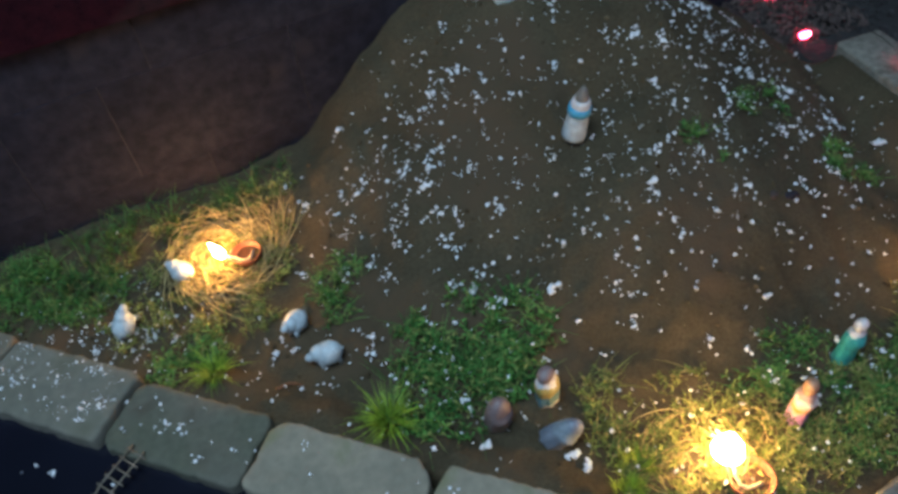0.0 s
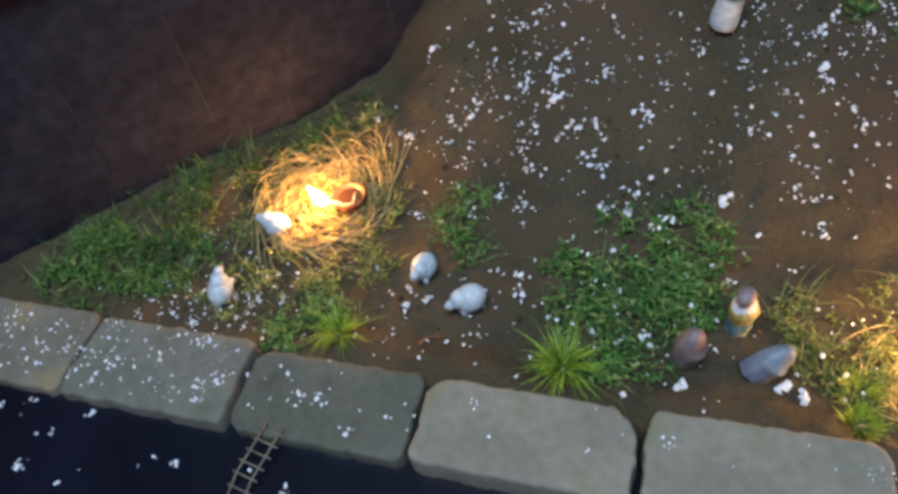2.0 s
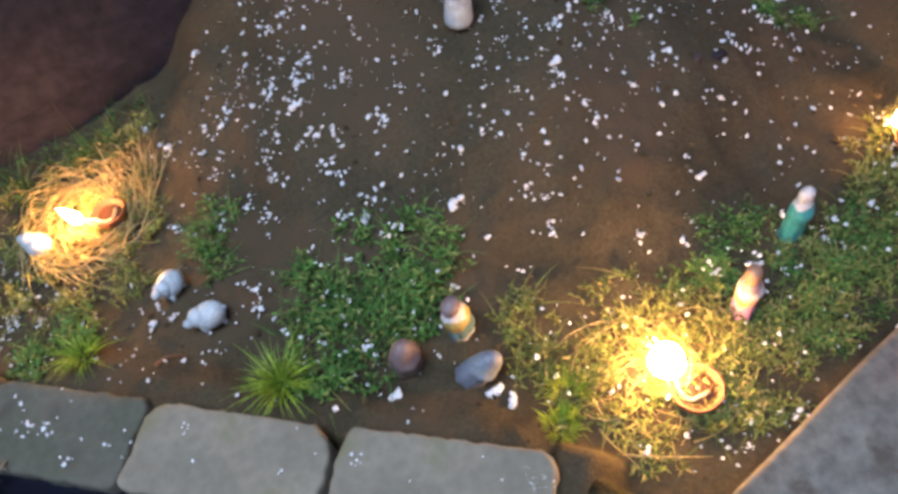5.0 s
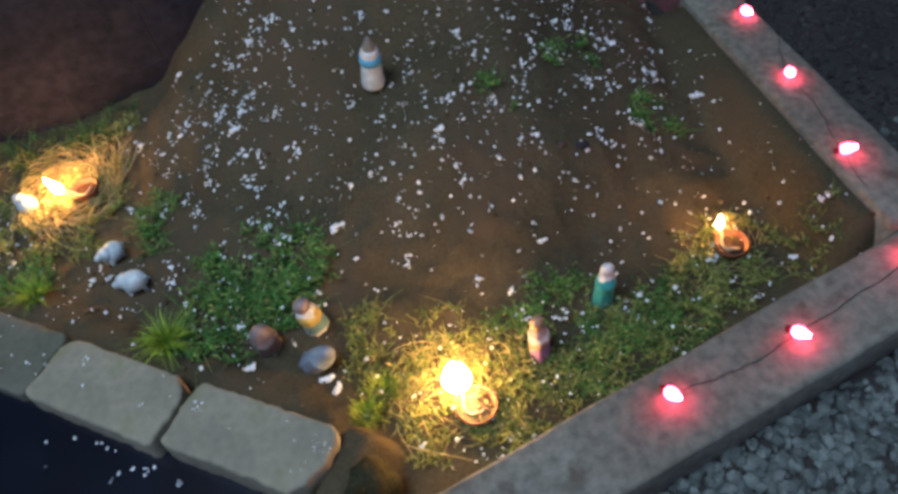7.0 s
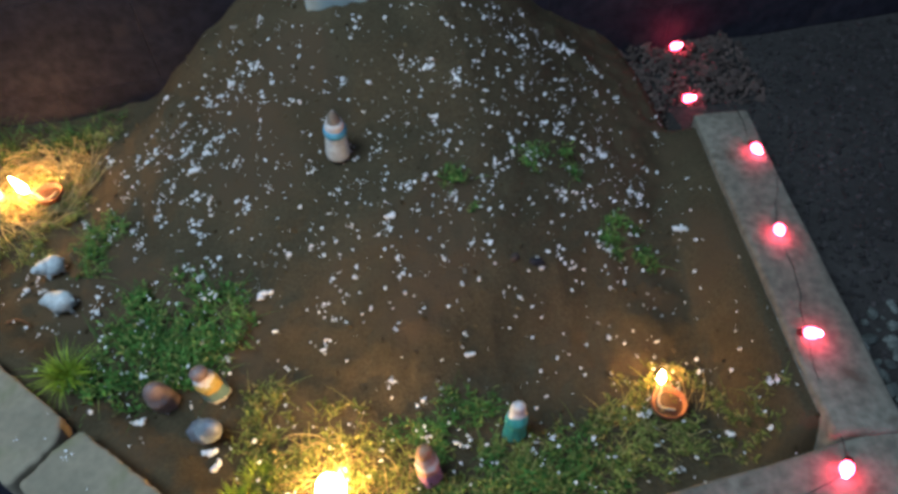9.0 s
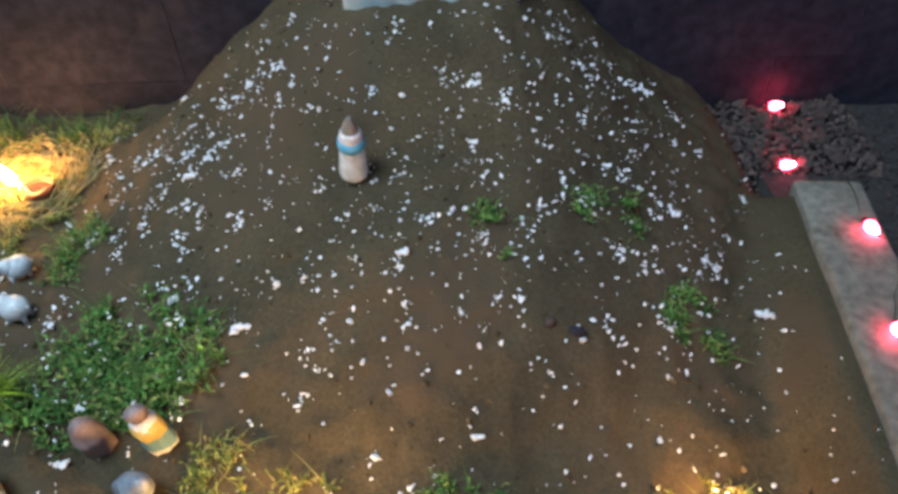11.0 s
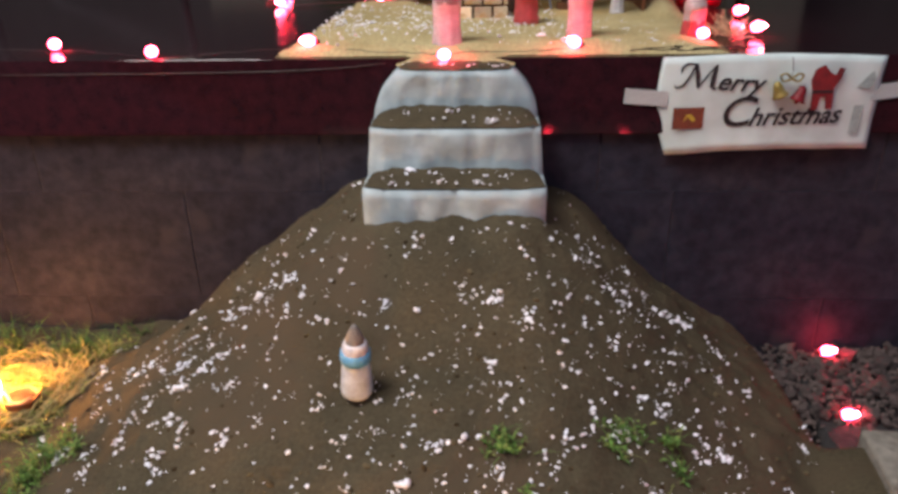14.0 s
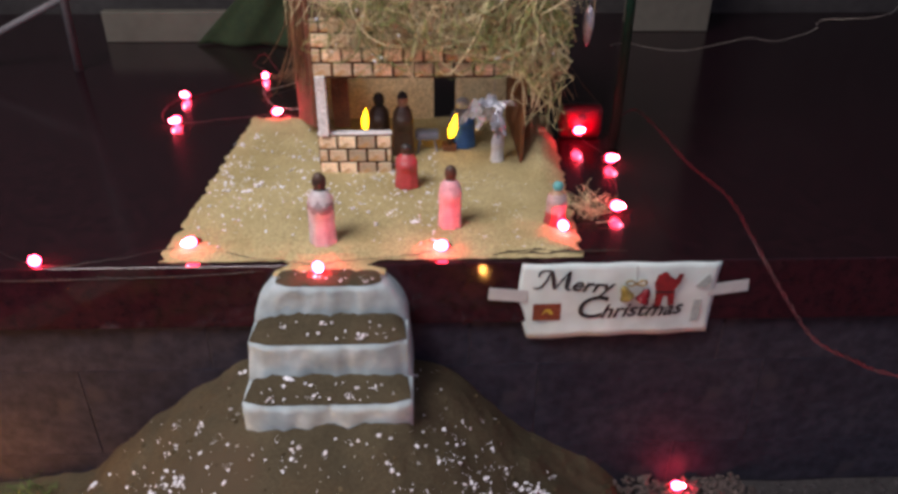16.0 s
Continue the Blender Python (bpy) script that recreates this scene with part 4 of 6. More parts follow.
def figurine(name, at, height, width, bands, label, turn=(0, 0, 0), squash=0.8, group="crib figurines", hood=False, head=1.0):
    """A moulded robed figure: lathe body with folds, arms as a fold over the front, painted in bands of (top share, material)."""
    w = width / 2
    prof = [(0.80, 0.0), (0.97, 0.015), (1.0, 0.06), (0.95, 0.20), (0.91, 0.36), (0.94, 0.50), (0.93, 0.60), (0.82, 0.69), (0.60, 0.752), (0.42, 0.785)]
    prof += [(0.40 * head, 0.805), (0.49 * head, 0.84), (0.51 * head, 0.89), (0.46 * head, 0.935), (0.33 * head, 0.972), (0.15 * head, 0.994), (0.05, 1.0)]
    if hood:
        prof = [(0.74, 0.0), (0.95, 0.03), (1.0, 0.18), (0.99, 0.40), (0.93, 0.58), (0.82, 0.73), (0.68, 0.84), (0.48, 0.93), (0.26, 0.98), (0.08, 1.0)]
    fine = []
    for (r0, z0), (r1, z1) in zip(prof, prof[1:]):
        fine += [(r0 + (r1 - r0) * k / 3, z0 + (z1 - z0) * k / 3) for k in range(3)]
    fine.append(prof[-1])
    sides = 28
    v, f = lathe([(r * w, z * height) for r, z in fine], sides, squash)
    v = [Vector(q) for q in v]
    seed = at[0] * 37 + at[1] * 11
    for q in v:
        k = q.z / height
        a = math.atan2(q.y, q.x)
        if k < 0.76:
            fold = 0.07 * math.sin(a * 7 + seed) * (1 - k) + 0.05 * noise.noise((a * 1.5, k * 5, seed))
            q.x *= 1 + fold
            q.y *= 1 + fold
            if 0.42 < k < 0.66:
                front = max(0, math.cos(a + math.pi / 2))
                q.y -= front * 0.22 * w * math.sin((k - 0.42) / 0.24 * math.pi)
    slots = []
    for face in f:
        mid = sum((v[i] for i in face), Vector()) / len(face)
        k = mid.z / height + (0.05 * noise.noise((mid.x * 90 + seed, mid.y * 90, mid.z * 40)) if mid.z < 0.74 * height else 0)
        slots.append(next((i for i, (top, _) in enumerate(bands) if k <= top), len(bands) - 1))
    ob = mesh_object(name, v, f, [m for _, m in bands], smooth=True, slots=slots)
    ob.matrix_basis = pose(*at, *turn)
    return tagged(ob, label, "figurine", group)


def on_land(x, y, dz=0.0):
    return (x, y, land(x, y) + dz)


figurine("shepherd_figurine", on_land(-0.023, -0.129, 0.0), 0.080, 0.036, [(0.08, WHITE), (0.36, SLATEBLUE), (0.66, YELLOW), (0.76, WHITE), (0.83, BROWN), (1.0, GREYBROWN)], "standing shepherd figurine in ochre robe among grass", (2, -8, 20), head=1.35)
figurine("kneeling_figurine", on_land(-0.096, -0.125, 0.0), 0.068, 0.038, [(0.3, GREYBROWN), (0.75, GREYBROWN), (1.0, GREYBROWN)], "small brown kneeling figurine on the soil", (8, -3, 10), 0.85, hood=True)
figurine("seated_figurine", on_land(-0.052, -0.179, -0.002), 0.058, 0.038, [(0.45, GREY), (0.8, SLATEGREY), (1.0, GREY)], "slate-grey leaning figurine on dark soil", (4, 42, -20), 0.8, hood=True)
figurine("robed_figurine", on_land(0.365, -0.254, -0.003), 0.088, 0.032, [(0.70, TEAL), (0.78, WHITE), (1.0, WHITE)], "slim teal-robed figurine with white head", (0, 3, 0), head=1.25)
figurine("carrying_figurine", on_land(0.245, -0.294, -0.004), 0.098, 0.033, [(0.34, VIOLET), (0.42, PINK), (0.50, GOLDEN), (0.58, PINK), (0.68, WHITE), (0.76, ROSE), (1.0, SKIN)], "violet and ochre figurine standing in yellowed grass", (0, -3, 30), head=1.3)

# figures on the ledge
S = LEDGE_Z + 0.010
figurine("king_figurine", (0.282, 0.545, S - 0.004), 0.118, 0.041, [(0.50, PALEROSE), (0.62, GREYROSE), (0.77, PALEROSE), (0.92, HAIR), (1.0, DARKBROWN)], "pale rose king figurine at the head of the stairs")
figurine("queen_figurine", (0.472, 0.588, S), 0.104, 0.037, [(0.775, PINK), (1.0, DARKBROWN)], "bright pink robed figurine on pale sand")
figurine("servant_figurine", (0.404, 0.730, S), 0.080, 0.040, [(0.77, RED), (0.92, DARKBROWN), (1.0, HAIR)], "red-robed figurine beside the low brick wall")
figurine("turbaned_figurine", (0.636, 0.592, S), 0.074, 0.034, [(0.30, RED), (0.72, ROSE), (0.82, SKIN), (1.0, TEAL)], "red figurine with teal turban at the sand's edge")
figurine("mother_figurine", (0.506, 0.905, S), 0.098, 0.050, [(0.62, BLUE), (0.80, GREY), (1.0, SHEEP_WHITE)], "blue-cloaked figurine inside the stable")
figurine("father_figurine", (0.396, 0.862, S), 0.125, 0.040, [(0.78, DARKBROWN), (0.90, SKIN), (1.0, HAIR)], "dark brown figurine inside the stable")
figurine("dark_figurine", (0.352, 0.885, S), 0.115, 0.042, [(0.78, DARKBROWN), (0.92, HAIR), (1.0, HAIR)], "black-haired dark figurine behind the low wall")
figurine("white_figurine", (0.567, 0.832, S), 0.070, 0.024, [(0.8, WHITE), (1.0, GREY)], "thin white figurine under the foil ornament")


# feeding bottle on the mound
def bottle():
    at = on_land(0.190, 0.156, 0.004)
    top = tagged(empty("feeding_bottle", at, (8, 3, 0)), "white toy feeding bottle with blue ring on the mound", "bottle")
    v, f = lathe([(0.018, 0.0), (0.0218, 0.002), (0.0228, 0.008), (0.0212, 0.025), (0.0200, 0.040), (0.0186, 0.050), (0.0180, 0.055)], 28)
    mesh_object("body", v, f, paint("milky_plastic", (0.60, 0.72, 0.80), 0.35), top, "milky white body", smooth=True)
    v, f = lathe([(0.0180, 0.053), (0.0206, 0.0542), (0.0210, 0.060), (0.0203, 0.067), (0.0178, 0.069)], 28)
    mesh_object("ring", v, f, SKY, top, "sky-blue screw ring", smooth=True)
    v, f = lathe([(0.0172, 0.067), (0.0180, 0.070), (0.0164, 0.079), (0.0140, 0.083)], 28)
    mesh_object("collar", v, f, WHITE, top, "white collar", smooth=True)
    v, f = lathe([(0.0132, 0.082), (0.0122, 0.087), (0.0096, 0.094), (0.0066, 0.100), (0.0048, 0.104), (0.0030, 0.1065), (0.0008, 0.107)], 24)
    mesh_object("cap", v, f, GREYCAP, top, "grey teat cap", smooth=True)
    top.scale = (0.80, 0.80, 0.89)


bottle()


def sheep(at, aim, size, tip, label, up=0.0):
    """A small glazed sheep: woolly body, neck, head with ears, four legs and tail in one mesh."""
    p = Pile()
    def ball(c, r, s=(1, 1, 1), sub=2):
        bm = bmesh.new()
        bmesh.ops.create_icosphere(bm, subdivisions=sub, radius=r)
        vs = []
        for q in bm.verts:
            n = 1 + 0.02 * noise.noise(q.co * 200.0)
            vs.append(Vector((c[0] + q.co.x * s[0] * n, c[1] + q.co.y * s[1] * n, c[2] + q.co.z * s[2] * n)))
        p.add(vs, [tuple(w.index for w in g.verts) for g in bm.faces])
        bm.free()
    ball((-0.001, 0, 0.018), 0.0142, (1.16, 0.98, 1.0), 3)
    ball((0.008, 0, 0.023), 0.0105, (1.0, 0.95, 1.05), 3)
    ball((0.0185, 0, 0.0275 + up), 0.0058, (1.25, 0.92, 0.95))
    ball((0.0145, 0.0058, 0.0300 + up), 0.0018, (0.7, 1.3, 0.6), 1)
    ball((0.0145, -0.0058, 0.0300 + up), 0.0018, (0.7, 1.3, 0.6), 1)
    ball((-0.0165, 0, 0.018), 0.0028, (1.2, 0.8, 1.3), 1)
    for x in (-0.009, 0.010):
        for y in (-0.0055, 0.0055):
            p.add(*tube([(x, y, 0.0), (x, y, 0.014)], 0.0028, 7, True, 1.3))
    ob = p.done("sheep_figurine", SHEEP_WHITE, smooth=True)
    ob.matrix_basis = pose(*at, *tip, aim) @ Matrix.Scale(size * 0.98, 4)
    return tagged(ob, label, "sheep", "white sheep figurines")


sheep(on_land(-0.28, 0.139, -0.002), 215, 1.15, (0, 0), "small white sheep figurine on dark soil")
sheep(on_land(-0.255, 0.067, -0.002), 170, 1.25, (0, 8), "small white grazing sheep figurine on dark soil", -0.006)
sheep(on_land(-0.502, 0.289, -0.002), 45, 1.25, (0, -35), "small white sheep figurine rearing beside the kerb")
sheep(on_land(-0.408, 0.327, 0.0), 128, 1.2, (0, 0), "small white sheep figurine beside the straw nest", -0.004)


# toy ladder standing in the pond against the kerb
LADDER_WIRE = mat("tarnished_wire", (0.22, 0.18, 0.13), None, 0.5, 60, 0)


def ladder():
    a, b = Vector((-0.620, -0.020, -0.062)), Vector((-0.520, 0.040, -0.022))
    side = Vector((-0.55, 0.83, 0)).normalized() * 0.010
    lad = tagged(empty("toy_ladder", a), "thin pale wire toy ladder leaning on the kerb", "ladder")
    for s in (-1, 1):
        v, f = tube([side * s, (b - a) * 0.5 + side * s + Vector((0, 0, 0.012)), b - a + side * s], 0.0013, 6)
        mesh_object("rail", v, f, LADDER_WIRE, lad, smooth=True)
    for k in range(9):
        t = 0.06 + 0.11 * k
        c = (b - a) * t + Vector((0, 0, 0.024 * min(t, 1 - t)))
        v, f = tube([c - side * 1.7, c + side * 1.5], 0.0012, 6)
        mesh_object("rung", v, f, LADDER_WIRE, lad, smooth=True)


ladder()


# ---- growing things ----
def leafy(rng, pile, x, y, z, height, leaves, leaf):
    """One sprig: a bent stem with small pointed leaves."""
    lean, a0 = rng.uniform(0.2, 1.1), rng.uniform(0, 6.28)
    d = Vector((math.cos(a0) * lean, math.sin(a0) * lean, 1)).normalized()
    base = Vector((x, y, z))
    bend = Vector((rng.uniform(-1, 1), rng.uniform(-1, 1), -0.4)) * height * 0.35
    pt = lambda t: base + d * (height * t) + bend * t * t
    for k in range(leaves):
        t = (k + 1) / leaves
        p = pt(t)
        a = a0 + k * 2.4
        q = Vector((math.cos(a), math.sin(a), rng.uniform(-0.2, 0.8))).normalized()
        n = q.cross(Vector((rng.uniform(-0.5, 0.5), rng.uniform(-0.5, 0.5), 1))).normalized()
        length = leaf * rng.uniform(0.6, 1.3)
        w = length * 0.15
        m = p + q * length * 0.5 + Vector((0, 0, length * 0.12))
        fold = n * w + Vector((0, 0, w * 0.7))
        pile.add([p, m + fold, p + q * length, m - n * w + Vector((0, 0, w * 0.7)), m], [(0, 1, 4), (1, 2, 4), (2, 3, 4), (3, 0, 4)])
    s = Vector((0.0006, 0.0006, 0))
    pile.add([base - s, base + s, pt(0.5) + s, pt(0.5) - s, pt(1.0)], [(0, 1, 2, 3), (3, 2, 4)])


def blade(rng, pile, x, y, z, length, width, lean, a0=None):
    """One grass blade, arching outwards."""
    a0 = rng.uniform(0, 6.28) if a0 is None else a0
    out = Vector((math.cos(a0), math.sin(a0), 0))
    n = Vector((-out.y, out.x, 0)) * width / 2
    vs, fs = [], []
    for k in range(5):
        t = k / 4
        p = Vector((x, y, z)) + out * (length * lean * t * (0.6 + 0.6 * t)) + Vector((0, 0, length * (t - 0.55 * lean * t * t)))
        w = 1 - t ** 1.6
        vs += [p - n * w, p + n * w] if k < 4 else [p]
    for k in range(3):
        fs.append((2 * k, 2 * k + 1, 2 * k + 3, 2 * k + 2))
    fs.append((6, 7, 8))
    pile.add(vs, fs)


def patch(name, spots, count, material, label, height=(0.018, 0.035), leaves=(5, 9), leaf=0.009, seed=1, blades=0.45):
    """Low leafy growth over several oval spots (x, y, rx, ry)."""
    rng, pile = random.Random(seed), Pile()
    area = [rx * ry for _, _, rx, ry in spots]
    for _ in range(count):
        x0, y0, rx, ry = rng.choices(spots, area)[0]
        a, r = rng.uniform(0, 6.28), rng.random() ** 0.6
        x, y = x0 + math.cos(a) * r * rx, y0 + math.sin(a) * r * ry
        if noise.noise((x * 26, y * 26, seed)) < -0.04 or noise.noise((x * 60, y * 60, seed)) < -0.25 or y > 0.49:
            continue
        z = land(x, y) - 0.003
        if rng.random() < blades:
            blade(rng, pile, x, y, z, rng.uniform(*height) * 1.25, rng.uniform(0.0010, 0.0019), rng.uniform(0.3, 1.2))
        else:
            leafy(rng, pile, x, y, z, rng.uniform(*height) * (1.15 - 0.5 * r), rng.randint(*leaves), leaf)
    return tagged(pile.done(name, material), label, "grass", kind="stuff")


patch("moss_grass", [(-0.646, 0.419, 0.075, 0.06), (-0.558, 0.374, 0.07, 0.05)], 1600, GRASS, "low green leafy growth by the wall", seed=2, leaf=0.010, leaves=(4, 7), blades=0.75)
patch("moss_grass", [(-0.103, -0.009, 0.1, 0.07), (-0.139, -0.069, 0.085, 0.06), (-0.024, -0.03, 0.06, 0.055), (-0.07, -0.078, 0.07, 0.05)], 2150, GRASS, "dense green leafy growth at the mound's foot", (0.018, 0.050), seed=3, leaf=0.0115, leaves=(4, 7))
patch("moss_grass", [(-0.209, 0.162, 0.055, 0.05), (-0.435, 0.17, 0.06, 0.045)], 620, GRASS, "sparse green growth on dark soil", seed=4, leaf=0.009, leaves=(4, 6))
patch("olive_grass", [(-0.401, 0.393, 0.13, 0.065), (-0.262, 0.395, 0.08, 0.05), (-0.45, 0.273, 0.09, 0.07), (-0.355, 0.212, 0.07, 0.05), (-0.318, 0.309, 0.1, 0.09)], 2080, OLIVE_GRASS, "olive leafy growth round the straw nest", seed=5, leaf=0.009, leaves=(4, 7))
patch("olive_grass", [(0.049, -0.196, 0.05, 0.07), (0.107, -0.233, 0.09, 0.06), (0.073, -0.303, 0.08, 0.08), (0.192, -0.311, 0.09, 0.08), (0.155, -0.38, 0.09, 0.035)], 2990, OLIVE_GRASS, "yellowed leafy growth round the oil lamp", (0.018, 0.036), seed=6, leaf=0.009, leaves=(4, 7))
patch("moss_grass", [(0.319, -0.329, 0.1, 0.065), (0.434, -0.314, 0.09, 0.06), (0.299, -0.23, 0.07, 0.05), (0.239, -0.232, 0.05, 0.04)], 1520, GRASS, "green growth along the beam", (0.014, 0.028), seed=7, leaf=0.009, leaves=(4, 7))
patch("olive_grass", [(0.319, -0.319, 0.1, 0.06), (0.434, -0.303, 0.09, 0.055), (0.511, -0.277, 0.06, 0.05)], 1120, OLIVE_GRASS, "olive leafy growth mixed along the beam", (0.014, 0.032), seed=17, leaf=0.009, leaves=(4, 7))
patch("olive_grass", [(0.318, -0.349, 0.12, 0.05), (0.577, -0.252, 0.08, 0.07), (0.644, -0.291, 0.07, 0.06), (0.51, -0.325, 0.06, 0.04)], 1400, OLIVE_GRASS, "olive growth round the small oil lamp", (0.014, 0.03), seed=8, leaf=0.009, leaves=(4, 7))
patch("moss_grass", [(0.359, 0.074, 0.024, 0.03), (0.36, 0.052, 0.018, 0.022)], 198, GRASS, "bright green weed on the mound", (0.014, 0.028), seed=9, leaf=0.009)
patch("moss_grass", [(0.531, 0.107, 0.024, 0.028), (0.482, 0.118, 0.018, 0.02)], 96, GRASS, "green weed on the mound's flank", (0.014, 0.028), seed=10, leaf=0.009)
patch("moss_grass", [(0.591, -0.004, 0.03, 0.032), (0.617, -0.03, 0.03, 0.02)], 216, GRASS, "bright green weed near the beam", (0.014, 0.026), seed=12, leaf=0.009)


patch("long_grass", [(-0.629, 0.439, 0.1, 0.035), (-0.507, 0.427, 0.1, 0.045), (-0.356, 0.428, 0.1, 0.035), (-0.589, 0.391, 0.1, 0.05), (-0.290, 0.455, 0.11, 0.03), (-0.50, 0.465, 0.14, 0.022)], 1900, LONG_GRASS, "long dark green grass along the wall foot", (0.022, 0.042), seed=13, blades=0.92)


def tuft(x, y, radius, count, seed, label, crown=0.0):
    """A spiky clump: short stems up to a crown, and blades arching out from it to all sides."""
    rng, pile = random.Random(seed), Pile()
    for k in range(count):
        a, r = rng.uniform(0, 6.28), rng.random() ** 0.5 * 0.014
        up = crown * (0.5 + 0.5 * rng.random()) if k % 3 else 0.0
        lean = rng.uniform(0.2, 1.4) if up else rng.uniform(0.1, 0.6)
        blade(rng, pile, x + math.cos(a) * r, y + math.sin(a) * r, land(x, y) - 0.002 + up, radius * rng.uniform(0.55, 1.3), rng.uniform(0.0012, 0.0022), lean, a + rng.uniform(-0.5, 0.5))
    tagged(pile.done("grass_tuft", BRIGHT_GRASS), label, "grass tuft", "spiky grass tufts")


tuft(-0.409, 0.124, 0.027, 160, 21, "bright green spiky grass tuft beside the kerb", 0.016)
tuft(-0.224, -0.074, 0.034, 240, 22, "bright green spiky grass tuft hanging over the kerb", 0.026)
tuft(-0.004, -0.284, 0.028, 220, 23, "bright yellow-green grass tuft at the kerb's end")
tuft(0.027, -0.257, 0.032, 150, 24, "bright yellow-green grass tuft near the oil lamp")


def straw(name, x, y, rx, ry, count, seed, label, ring=0.0, thick=1.0, bare=(0.0, 0.0, 0.0)):
    """Loose dry stalks lying in curls round an oil lamp."""
    rng, pile = random.Random(seed), Pile()
    for _ in range(count):
        a, r = rng.uniform(0, 6.28), ring + (1 - ring) * rng.random()
        cx, cy = x + math.cos(a) * r * rx, y + math.sin(a) * r * ry
        d, bend, length = a + math.pi / 2 + rng.gauss(0, 0.4), rng.gauss(13, 7), rng.uniform(0.025, 0.075) * thick ** 0.6
        pts, px, py = [], cx, cy
        lift = rng.uniform(0.002, 0.022)
        for k in range(7):
            t = k / 6
            pts.append((px, py, land(px, py) + lift * math.sin(math.pi * t) + rng.uniform(0, 0.003) + 0.002))
            px, py = px + math.cos(d) * length / 6, py + math.sin(d) * length / 6
            d += bend * length / 6
        if min(math.hypot(q[0] - bare[0], q[1] - bare[1]) for q in pts) > bare[2]:
            pile.add(*tube(pts, rng.uniform(0.0004, 0.0008) * thick, 4, False, 0.5))
    tagged(pile.done(name, STRAW), label, "straw", kind="stuff")


straw("straw_nest", -0.334, 0.333, 0.100, 0.090, 400, 31, "curled dry straw nest round the oil lamp", 0.30, 1.7, (-0.312, 0.301, 0.024))
straw("loose_straw", 0.111, -0.297, 0.10, 0.085, 70, 32, "dry yellow stalks round the oil lamp", 0.1, 1.4)
straw("loose_straw", 0.588, -0.251, 0.05, 0.045, 26, 33, "few dry stalks round the small oil lamp", 0.3)

# a curled dry leaf on the soil
pts = smooth_line([(-0.338, 0.052, 0), (-0.325, 0.056, 0.006), (-0.312, 0.050, 0.007), (-0.305, 0.044, 0.002)], 4)
v, f = tube([(q.x, q.y, q.z + land(q.x, q.y) + 0.002) for q in pts], 0.0022, 6, True, 0.5)
tagged(mesh_object("dry_leaf", v, f, BROWN_STRAW, smooth=True), "curled brown dry leaf on dark soil", "leaf")

# ---- soil clods and white foam crumbs ----
rng, pile = random.Random(50), Pile()
for _ in range(1700):
    x, y = rng.uniform(-0.75, 0.76), rng.uniform(-0.45, 0.49)
    if (Vector((x, y)) - KERB_A).dot(KERB_N) > -0.005:
        continue
    s = 0.0012 + 0.0035 * rng.random() ** 3
    pile.add(*lump(rng, (x, y, land(x, y) + s * 0.2), s, 0.8, 0.3))
tagged(pile.done("soil_clods", CLOD), "small dark soil crumbs over the mound", "soil", kind="stuff")


def crumbs(name, count, pick, height, label, seed, sizes=(0.0012, 0.0040), clump=0.10):
    """White foam crumbs; now and then a clump of several."""
    rng, pile = random.Random(seed), Pile()
    for _ in range(count):
        x, y = pick(rng)
        n = rng.randint(3, 8) if rng.random() < clump else 1
        for k in range(n):
            px, py = x + (rng.gauss(0, 0.005) if k else 0), y + (rng.gauss(0, 0.005) if k else 0)
            z = height(px, py)
            if z is None:
                continue
            s = (sizes[0] + (sizes[1] - sizes[0]) * rng.random() ** 1.8) * (1.25 if n > 1 and k == 0 else 1)
            pile.add(*flake(rng, (px, py, z + s * 0.45), s * 0.83))
    return tagged(pile.done(name, FOAM), label, "foam crumbs", kind="stuff")


def inside(x, y):
    if (Vector((x, y)) - KERB_A).dot(KERB_N) > -0.006 or y > 0.492 or y < -0.42:
        return None
    if x > 0.725 + 0.119 * (y + 0.4):
        return None
    if 0.18 < x < 0.41 and y > 0.345:
        return None
    return land(x, y)


def flank(rng):
    """Crumbs gather down the mound's two flanks and across its face."""
    k = rng.random()
    if k < 0.22:
        t = rng.random()
        return rng.gauss(0.08 - 0.30 * t, 0.05), rng.gauss(0.36 - 0.20 * t, 0.07)
    if k < 0.42:
        t = rng.random()
        return rng.gauss(0.44 + 0.20 * t, 0.05), rng.gauss(0.40 - 0.36 * t, 0.07)
    return rng.gauss(0.30, 0.19), rng.gauss(0.17, 0.13)


crumbs("foam_crumbs", 480, flank, inside, "tiny white foam crumbs over the soil mound", 59, (0.0006, 0.0014), 0.12)
crumbs("foam_crumbs", 930, flank, inside, "white foam crumbs scattered over the soil mound", 60)
crumbs("foam_crumbs", 230, lambda r: (r.uniform(-0.3, 0.66), r.uniform(-0.22, 0.1)), inside, "white foam crumbs on bare soil", 61)
crumbs("foam_crumbs", 170, lambda r: (r.uniform(0.0, 0.70), r.uniform(-0.42, -0.18)), lambda x, y: None if inside(x, y) is None else land(x, y) + 0.017, "white foam crumbs caught in the grass", 62, (0.0014, 0.0044), 0.14)
crumbs("foam_crumbs", 60, lambda r: (r.uniform(0.55, 0.76), r.uniform(-0.34, 0.1)), inside, "white foam crumbs on soil beside the beam", 78, (0.0010, 0.0034), 0.1)
